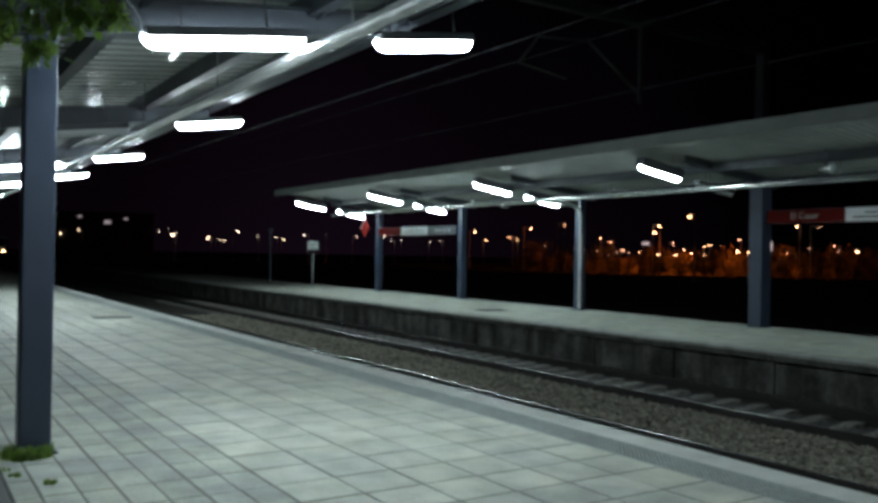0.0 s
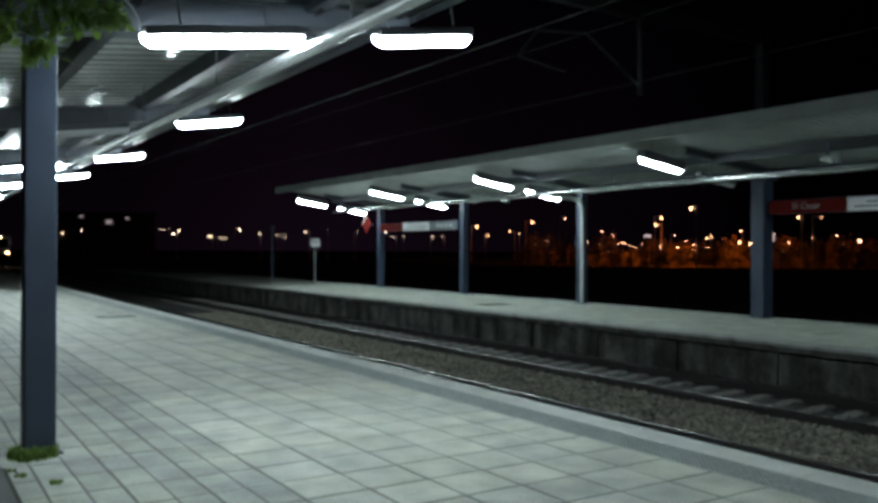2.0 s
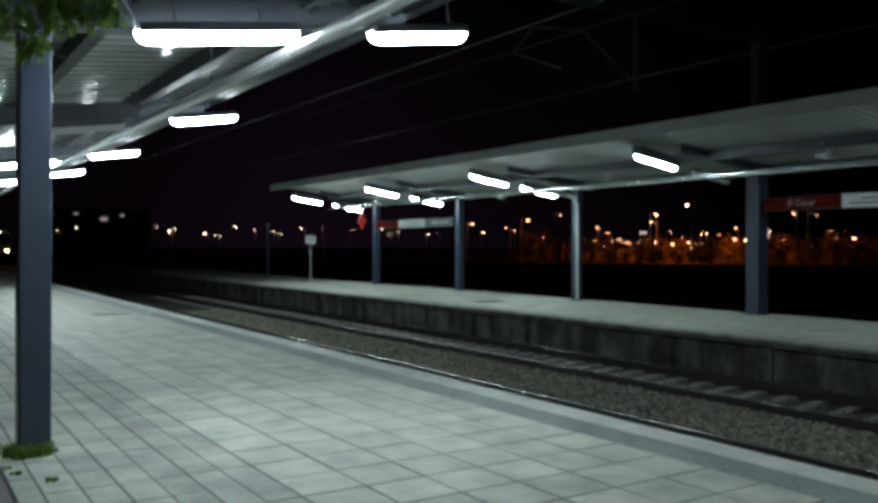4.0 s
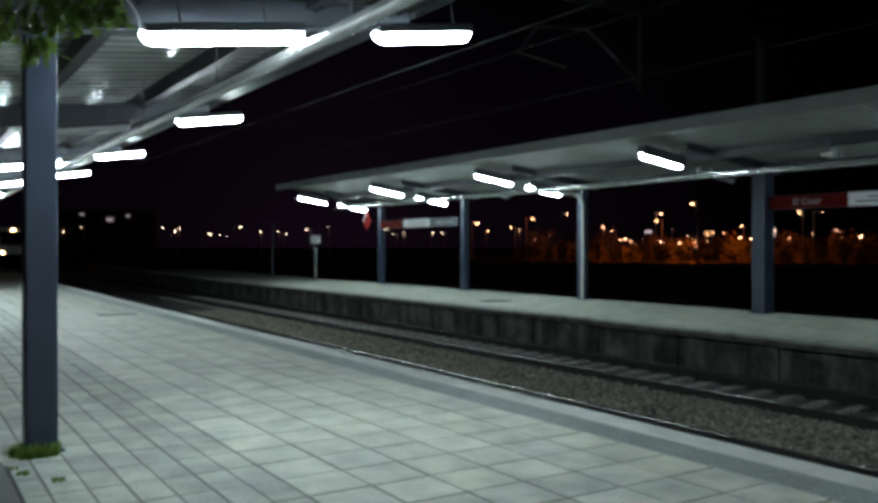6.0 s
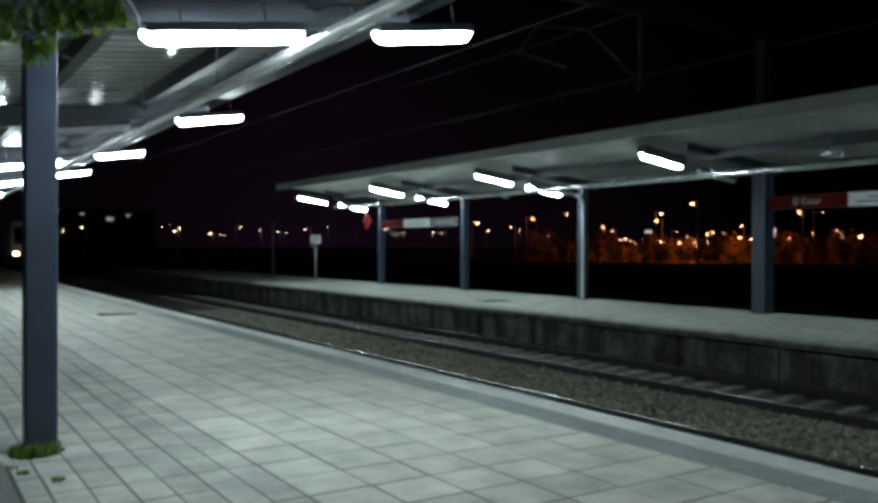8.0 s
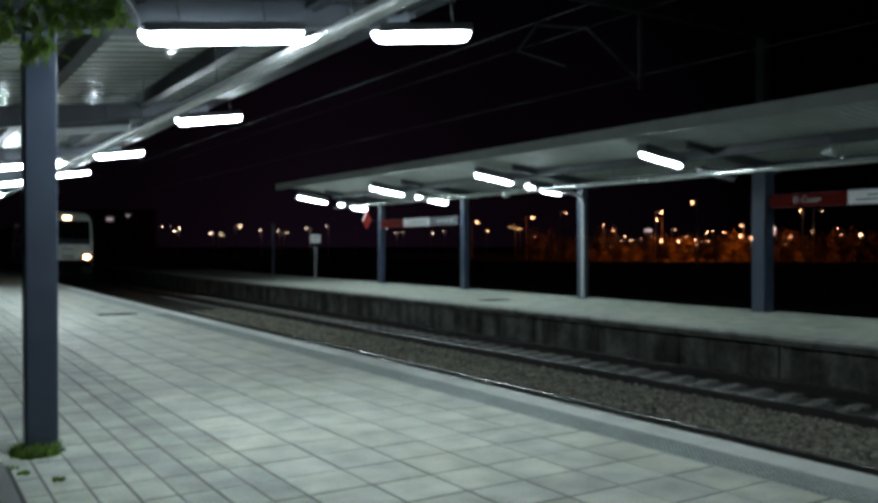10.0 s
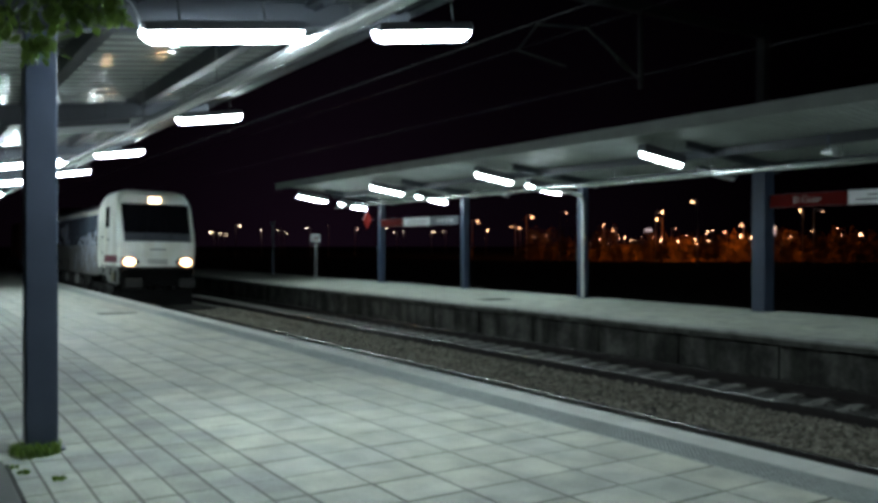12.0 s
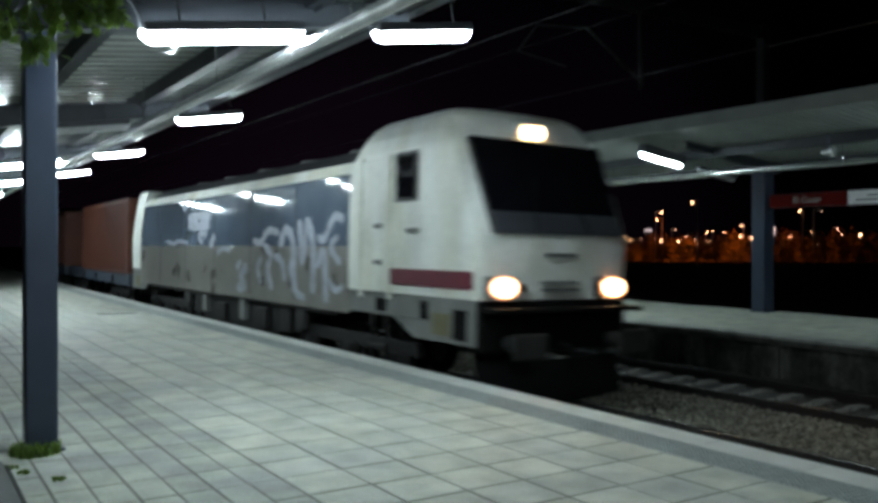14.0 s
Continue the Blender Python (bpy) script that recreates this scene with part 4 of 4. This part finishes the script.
        for zz in (0.42, 0.74):
            add("cab_step", solid(s * 1.36 - 0.10, s * 1.36 + 0.06, 2.62, 3.12, zz, zz + 0.04, bevel=0.008), M_GEAR)
        for yy in (2.62, 3.12):
            add("step_hanger", solid(s * 1.36 - 0.02, s * 1.36 + 0.02, yy - 0.02, yy + 0.02, 0.42, 1.30), M_GEAR)
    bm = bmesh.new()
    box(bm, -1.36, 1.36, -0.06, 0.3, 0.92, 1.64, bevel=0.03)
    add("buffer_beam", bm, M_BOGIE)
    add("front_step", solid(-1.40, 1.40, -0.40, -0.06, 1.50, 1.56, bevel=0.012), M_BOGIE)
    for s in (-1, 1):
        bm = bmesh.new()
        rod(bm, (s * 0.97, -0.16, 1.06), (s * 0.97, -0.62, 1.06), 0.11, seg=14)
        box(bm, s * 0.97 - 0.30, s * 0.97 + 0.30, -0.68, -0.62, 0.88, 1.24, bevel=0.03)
        add("buffer", bm, M_GEAR)
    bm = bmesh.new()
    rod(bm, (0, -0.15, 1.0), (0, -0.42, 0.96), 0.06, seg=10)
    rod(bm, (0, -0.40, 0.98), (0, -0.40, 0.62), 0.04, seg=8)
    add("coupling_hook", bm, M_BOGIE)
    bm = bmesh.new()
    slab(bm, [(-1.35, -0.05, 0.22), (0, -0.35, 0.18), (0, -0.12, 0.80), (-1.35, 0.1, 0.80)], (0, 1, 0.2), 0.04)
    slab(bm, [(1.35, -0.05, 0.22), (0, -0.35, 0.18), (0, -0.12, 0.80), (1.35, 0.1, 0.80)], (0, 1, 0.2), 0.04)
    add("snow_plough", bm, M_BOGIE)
    return cab


def stroke(parent, side, pts, w, lift):
    """A band of spray paint on the body side, one ribbon; pts are (y, z)."""
    x = side * 1.417
    fine = []
    ends = [pts[0]] + list(pts) + [pts[-1]]
    for k in range(1, len(ends) - 2):
        p0, p1, p2, p3 = (Vector(q) for q in ends[k - 1:k + 3])
        for u in (0, 0.2, 0.4, 0.6, 0.8):
            fine.append(0.5 * (2 * p1 + (p2 - p0) * u + (2 * p0 - 5 * p1 + 4 * p2 - p3) * u * u + (3 * p1 - p0 - 3 * p2 + p3) * u ** 3))
    fine.append(Vector(pts[-1]))
    rings = []
    for k, q in enumerate(fine):
        t = (fine[min(k + 1, len(fine) - 1)] - fine[max(k - 1, 0)]).normalized()
        half = w / 2 * (0.55 if k in (0, len(fine) - 1) else 0.9 + 0.2 * math.sin(k * 2.1))
        n = Vector((-t.y, t.x)) * half
        a, b = q - n, q + n
        rings.append([(x, a.x, a.y), (x, b.x, b.y), (x + side * lift, b.x, b.y), (x + side * lift, a.x, a.y)])
    return part("graffiti_stroke", loft(bmesh.new(), rings), M_PAINT, parent)


def build_loco():
    loco = empty("diesel_locomotive")
    cab_end(loco, False)
    cab_end(loco, True)
    y0, y1 = 3.96, 19.30
    body = part("engine_room", solid(-1.36, 1.36, y0, y1, 1.25, 3.74), M_LOCO_D, loco)
    for s in (-1, 1):
        part("upper_side", solid(min(s * 1.36, s * 1.415), max(s * 1.36, s * 1.415), y0, y1, 2.42, 3.70, bevel=0.006), M_LOCO_G, loco, "glossy blue-grey side panel")
        part("lower_side", solid(min(s * 1.36, s * 1.415), max(s * 1.36, s * 1.415), y0, y1, 1.22, 2.416, bevel=0.006), M_LOCO_L, loco, "dusty grey side panel")
        bm = bmesh.new()
        slab(bm, [(s * 1.424, y0 - 0.02, 3.70), (s * 1.424, y1 + 0.02, 3.70), (s * 1.33, y1 + 0.02, 3.92), (s * 1.33, y0 - 0.02, 3.92)], (-s, 0, -0.3), 0.06)
        part("cant_rail", bm, M_LOCO_W, loco, "white band below the roof")
        for yy in (6.4, 9.0, 11.6, 14.2, 16.8):
            part("panel_seam", solid(s * 1.418 - 0.004, s * 1.418 + 0.004, yy - 0.008, yy + 0.008, 1.3, 3.66), M_LOCO_D, loco)
        for yy in (8.2, 15.3):
            part("filler_flap", solid(s * 1.42 - 0.01, s * 1.42 + 0.01, yy - 0.07, yy + 0.07, 1.55, 1.74, bevel=0.004), M_BOGIE, loco)
    bm = bmesh.new()
    rings = []
    for y in (y0 - 0.3, y1 + 0.12):
        rings.append([(-1.33, y, 3.90), (-0.85, y, 4.22), (-0.5, y, 4.28), (0.5, y, 4.28), (0.85, y, 4.22), (1.33, y, 3.90), (1.2, y, 3.7), (-1.2, y, 3.7)])
    loft(bm, rings)
    roof = part("roof", bm, M_LOCO_D, loco)
    for yy in (5.6, 8.1, 10.8, 13.4, 16.0):
        part("roof_fan", rod(bmesh.new(), (0, yy, 4.26), (0, yy, 4.36), 0.55, seg=24), M_LOCO_F, roof)
    # spray paint on both sides
    for s in (-1, 1):
        for k, (pts, w) in enumerate((([(4.2, 2.9), (4.6, 2.95), (5.0, 2.55), (5.3, 2.6)], 0.16), ([(4.2, 1.7), (4.5, 1.6), (4.8, 1.8)], 0.12), ([(5.5, 1.5), (5.5, 2.4), (5.8, 2.9), (6.0, 2.1), (6.2, 2.95)], 0.20),
                       ([(6.4, 1.5), (6.5, 2.5), (6.9, 2.75), (7.2, 2.4)], 0.20), ([(6.9, 1.7), (7.1, 2.1), (7.5, 2.2)], 0.16), ([(7.3, 2.7), (7.9, 2.75), (8.3, 2.5), (8.8, 2.55)], 0.15),
                       ([(4.9, 1.35), (5.0, 2.3), (5.3, 2.0)], 0.18), ([(9.2, 1.95), (9.6, 1.7), (9.3, 1.5), (9.8, 1.45)], 0.22), ([(9.6, 2.05), (9.9, 1.9)], 0.14),
                       ([(12.0, 2.98), (12.9, 2.95), (13.9, 2.98)], 0.24), ([(11.9, 3.2), (12.9, 3.22), (13.9, 3.18)], 0.22), ([(12.3, 3.5), (12.3, 3.0), (12.4, 2.6)], 0.10), ([(14.0, 2.5), (14.8, 2.55), (15.4, 2.48), (16.2, 2.55)], 0.10), ([(11.6, 2.7), (11.9, 2.4)], 0.2),
                       ([(5.9, 1.4), (6.3, 1.5), (6.6, 2.0), (6.3, 2.3)], 0.14), ([(7.6, 1.5), (7.9, 1.9), (7.7, 2.2), (8.1, 2.45)], 0.16), ([(8.2, 1.6), (8.5, 1.9), (8.3, 2.15)], 0.12),
                       ([(4.3, 2.1), (4.7, 2.4), (4.4, 2.6)], 0.13), ([(12.2, 2.75), (12.9, 2.7), (12.6, 2.5)], 0.14), ([(10.4, 2.3), (11.0, 2.35), (11.3, 2.2)], 0.10))):
            stroke(loco, s, pts, w * 1.15, 0.006 + 0.0007 * k)
    bogie(loco, 4.4, 3, 1.75)
    bogie(loco, 16.2, 3, 1.75)
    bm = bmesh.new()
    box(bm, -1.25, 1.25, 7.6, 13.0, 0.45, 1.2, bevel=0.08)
    part("fuel_tank", bm, M_GEAR, loco)
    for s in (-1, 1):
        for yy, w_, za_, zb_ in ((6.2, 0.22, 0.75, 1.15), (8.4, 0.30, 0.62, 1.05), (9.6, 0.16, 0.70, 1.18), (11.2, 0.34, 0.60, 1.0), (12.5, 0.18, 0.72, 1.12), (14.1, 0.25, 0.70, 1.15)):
            part("valve_box", solid(s * 1.30 - 0.08, s * 1.30 + 0.06, yy - w_, yy + w_, za_, zb_, bevel=0.02), M_LOCO_F if w_ < 0.2 else M_GEAR, loco)
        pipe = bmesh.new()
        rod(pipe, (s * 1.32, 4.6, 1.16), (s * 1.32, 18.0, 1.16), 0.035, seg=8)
        part("air_pipe", pipe, M_GEAR, loco)
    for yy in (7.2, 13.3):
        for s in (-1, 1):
            part("equipment_box", solid(s * 1.1 - 0.2, s * 1.1 + 0.2, yy - 0.28, yy + 0.28, 0.6, 1.2, bevel=0.02), M_GEAR, loco)
    return tagged(loco, "white and grey diesel locomotive with graffiti and lit headlights", "locomotive")


def build_wagon():
    w = empty("container_wagon")
    part("underframe", solid(-1.38, 1.38, 0.4, 13.6, 1.0, 1.42, bevel=0.03), M_WAGON, w)
    box_ = part("container", solid(-1.36, 1.36, 0.55, 9.7, 1.424, 4.12, bevel=0.03), M_BROWN, w, "rust-brown ribbed steel container")
    for s in (-1, 1):
        for i in range(30):
            y = 0.85 + i * 0.295
            part("side_rib", solid(min(s * 1.36, s * 1.392), max(s * 1.36, s * 1.392), y - 0.07, y + 0.07, 1.56, 3.98, bevel=0.012), M_BROWN, box_)
        for za, zb in ((1.43, 1.56), (3.98, 4.12)):
            part("side_rail", solid(min(s * 1.36, s * 1.41), max(s * 1.36, s * 1.41), 0.56, 9.69, za, zb, bevel=0.008), M_BROWN, box_)
        for y in (0.63, 9.62):
            part("corner_post", solid(min(s * 1.36, s * 1.41), max(s * 1.36, s * 1.41), y - 0.07, y + 0.07, 1.56, 3.98, bevel=0.008), M_BROWN, box_)
        for y in (3.0, 6.4, 9.2):
            part("side_bracket", solid(s * 1.40 - 0.03, s * 1.40 + 0.03, y - 0.12, y + 0.12, 1.05, 1.34, bevel=0.01), M_GEAR, w)
        for e, d in ((0.4, -1), (13.6, 1)):
            bm = bmesh.new()
            rod(bm, (s * 0.97, e, 1.06), (s * 0.97, e + d * 0.5, 1.06), 0.09, seg=12)
            rod(bm, (s * 0.97, e + d * 0.5, 1.06), (s * 0.97, e + d * 0.55, 1.06), 0.22, seg=16)
            part("buffer", bm, M_BOGIE, w)
    bogie(w, 2.6, 2, 1.8)
    bogie(w, 11.4, 2, 1.8)
    return tagged(w, "blue flat wagon carrying a rust-brown steel container", "wagon", "freight wagons")


loco = build_loco()
wagons = [build_wagon()]
wagons.append(copy_thing(wagons[0], pose(0, 60, 0)))


# ---- paving tiles ----
paving = plat_a


def tile_mesh(w, d, weak=False):
    """One paver. weak: a half paver whose joint to the next one is tight."""
    bm = bmesh.new()
    c = 0.006
    x0, x1, y0, y1 = (0.009, w - 0.009, 0.012, d - 0.012) if not weak else (0.006, w - 0.006, 0.009, d - 0.009)
    lo = [(x0, y0, -0.03), (x1, y0, -0.03), (x1, y1, -0.03), (x0, y1, -0.03)]
    mid = [(x, y, -c) for x, y, _ in lo]
    hi = [(x0 + c, y0 + c, 0), (x1 - c, y0 + c, 0), (x1 - c, y1 - c, 0), (x0 + c, y1 - c, 0)]
    a, b, d_ = ([bm.verts.new(p) for p in q] for q in (lo, mid, hi))
    for p, q in ((a, b), (b, d_)):
        for i in range(4):
            bm.faces.new((p[i], p[(i + 1) % 4], q[(i + 1) % 4], q[i]))
    bm.faces.new(d_)
    return bm


def nudge(i, w):
    """Uneven laying; half pavers stand in pairs with a wide joint between the pairs."""
    dx, dy, dz = rng.uniform(-0.004, 0.004), rng.uniform(-0.004, 0.004), rng.uniform(-0.0015, 0.0015)
    return (dx, dy, dz) if w > 0.4 else (dx * 0.4 + (0.0015 if i % 2 == 0 else -0.0015), dy, dz)


def pave(name, x, cols_n, w, y_near, rows_n, material):
    """Tiles picked apart near the camera; the rest of the field is joined."""
    base = None
    for i in range(cols_n):
        for j in range(rows_n):
            dx, dy, dz = nudge(i, w)
            loc = (x + i * w + dx, y_near + j * TILE + dy, dz)
            if base is None:
                base = part(name, tile_mesh(w, TILE, w < 0.4), material, paving)
                base.location = loc
            else:
                piece(name, base, paving, loc)


def pave_rest(x, cols_n, w, rows, material, skip=None):
    src = tile_mesh(w, TILE, w < 0.4)
    src.verts.index_update()
    tv = np.array([v.co[:] for v in src.verts])
    tf = [[v.index for v in fc.verts] for fc in src.faces]
    src.free()
    verts, faces, k = [], [], 0
    for i in range(cols_n):
        for j in rows:
            if skip and skip(i, j):
                continue
            y = TY + j * TILE
            dx, dy, dz = nudge(i, w)
            verts.append(tv + np.array([x + i * w + bend(y) + dx, y + dy, dz]))
            faces += [[q + k * len(tv) for q in fc] for fc in tf]
            k += 1
    ob = raw("paving_tiles", np.concatenate(verts).tolist(), faces, material, paving)
    return tagged(ob, kind="stuff")


pave("tile", TX, 6, TILE, TY - TILE, 30, M_TILE)
pave_rest(TX, 6, TILE, list(range(-30, -1)) + list(range(29, 120)), M_TILE)
pave("narrow_tile", TX - 4 * TILE, 8, TILE / 2, TY + 2 * TILE, 24, M_TILE_N)
pave_rest(TX - 4 * TILE, 8, TILE / 2, list(range(-30, 2)) + list(range(26, 120)), M_TILE_N)
pave_rest(TX - 8 * TILE, 8, TILE / 2, list(range(-30, 120)), M_TILE_N)
pave_rest(TX - 20 * TILE, 12, TILE, list(range(-30, 120)), M_TILE)
# tactile strip
x_t = TX + 6 * TILE
verts, faces = [], []
k = 0
for j in range(-30, 150):
    y = TY + j * TILE * 0.8
    w, d = 6.046 - x_t, TILE * 0.8
    lo = [(x_t + 0.004, y + 0.003, -0.03), (x_t + w, y + 0.003, -0.03), (x_t + w, y + d - 0.003, -0.03), (x_t + 0.004, y + d - 0.003, -0.03)]
    hi = [(a, b, -0.004) for a, b, _ in lo]
    verts += [(a + bend(y), b, c) for a, b, c in lo + hi]
    faces += [[k, k + 1, k + 5, k + 4], [k + 1, k + 2, k + 6, k + 5], [k + 2, k + 3, k + 7, k + 6], [k + 3, k, k + 4, k + 7], [k + 4, k + 5, k + 6, k + 7]]
    k += 8
    if j < 45:
        for q in range(8):
            for p_ in range(8):
                xx, yy = x_t + 0.03 + (p_ + 0.5) * (w - 0.06) / 8, y + (q + 0.5) * d / 8
                for r_, z_ in ((0.018, -0.004), (0.013, 0.010)):
                    verts += [(xx + a * r_, yy + b * r_, z_) for a, b in ((-1, -1), (1, -1), (1, 1), (-1, 1))]
                faces += [[k, k + 1, k + 5, k + 4], [k + 1, k + 2, k + 6, k + 5], [k + 2, k + 3, k + 7, k + 6], [k + 3, k, k + 4, k + 7], [k + 4, k + 5, k + 6, k + 7]]
                k += 8
tagged(raw("tactile_pavers", verts, faces, M_TACT, paving, "blue-grey tactile pavers with small studs"), kind="stuff")
# far platform paving
verts, faces, k = [], [], 0
for i in range(9):
    for j in range(-20, 110):
        x, y = 15.16 + i * 0.58, 2 + j * 0.58
        verts += [(x + a * 0.572 + bend(y), y + b * 0.572, c) for c in (-0.1, -0.004) for a, b in ((0, 0), (1, 0), (1, 1), (0, 1))]
        faces += [[k, k + 1, k + 5, k + 4], [k + 1, k + 2, k + 6, k + 5], [k + 2, k + 3, k + 7, k + 6], [k + 3, k, k + 4, k + 7], [k + 4, k + 5, k + 6, k + 7]]
        k += 8
tagged(raw("paving_tiles", verts, faces, M_TILE, plat_b), kind="stuff")


# ---- what moves ----
# metres from the camera's cross line to the headlights, second by second
RUN = [(0.0, 166.0), (1.0, 154.5), (2.0, 143.0), (3.0, 131.4), (4.0, 119.8), (5.0, 108.4), (5.5, 102.8), (6.0, 97.2), (6.5, 92.2), (7.0, 87.2), (7.5, 82.0), (8.0, 76.6), (8.5, 71.1), (9.0, 65.5), (9.5, 59.9), (10.0, 54.2),
       (10.5, 48.6), (11.0, 43.3), (11.5, 37.9), (12.0, 32.4), (12.5, 26.8), (13.0, 21.1), (13.5, 15.3), (14.0, 9.52)]


def on_track(y):
    """Pose of a vehicle whose front stands at y, both bogies on the curve; the track is slightly canted."""
    slope = (bend(y + 15.0) - bend(y + 3.0)) / 12.0
    return pose(TRACK_A - 0.05 + bend(y + 3.0) - 3.0 * slope, y, RAIL_Z, 0, 1.2, -math.degrees(math.atan(slope)))


def motions():
    """The train runs in along the near track."""
    for thing, back in ((loco, 0.0), (wagons[0], 20.9), (wagons[1], 35.2)):
        walk(thing, [(t, on_track(y + back)) for t, y in RUN])


motions()
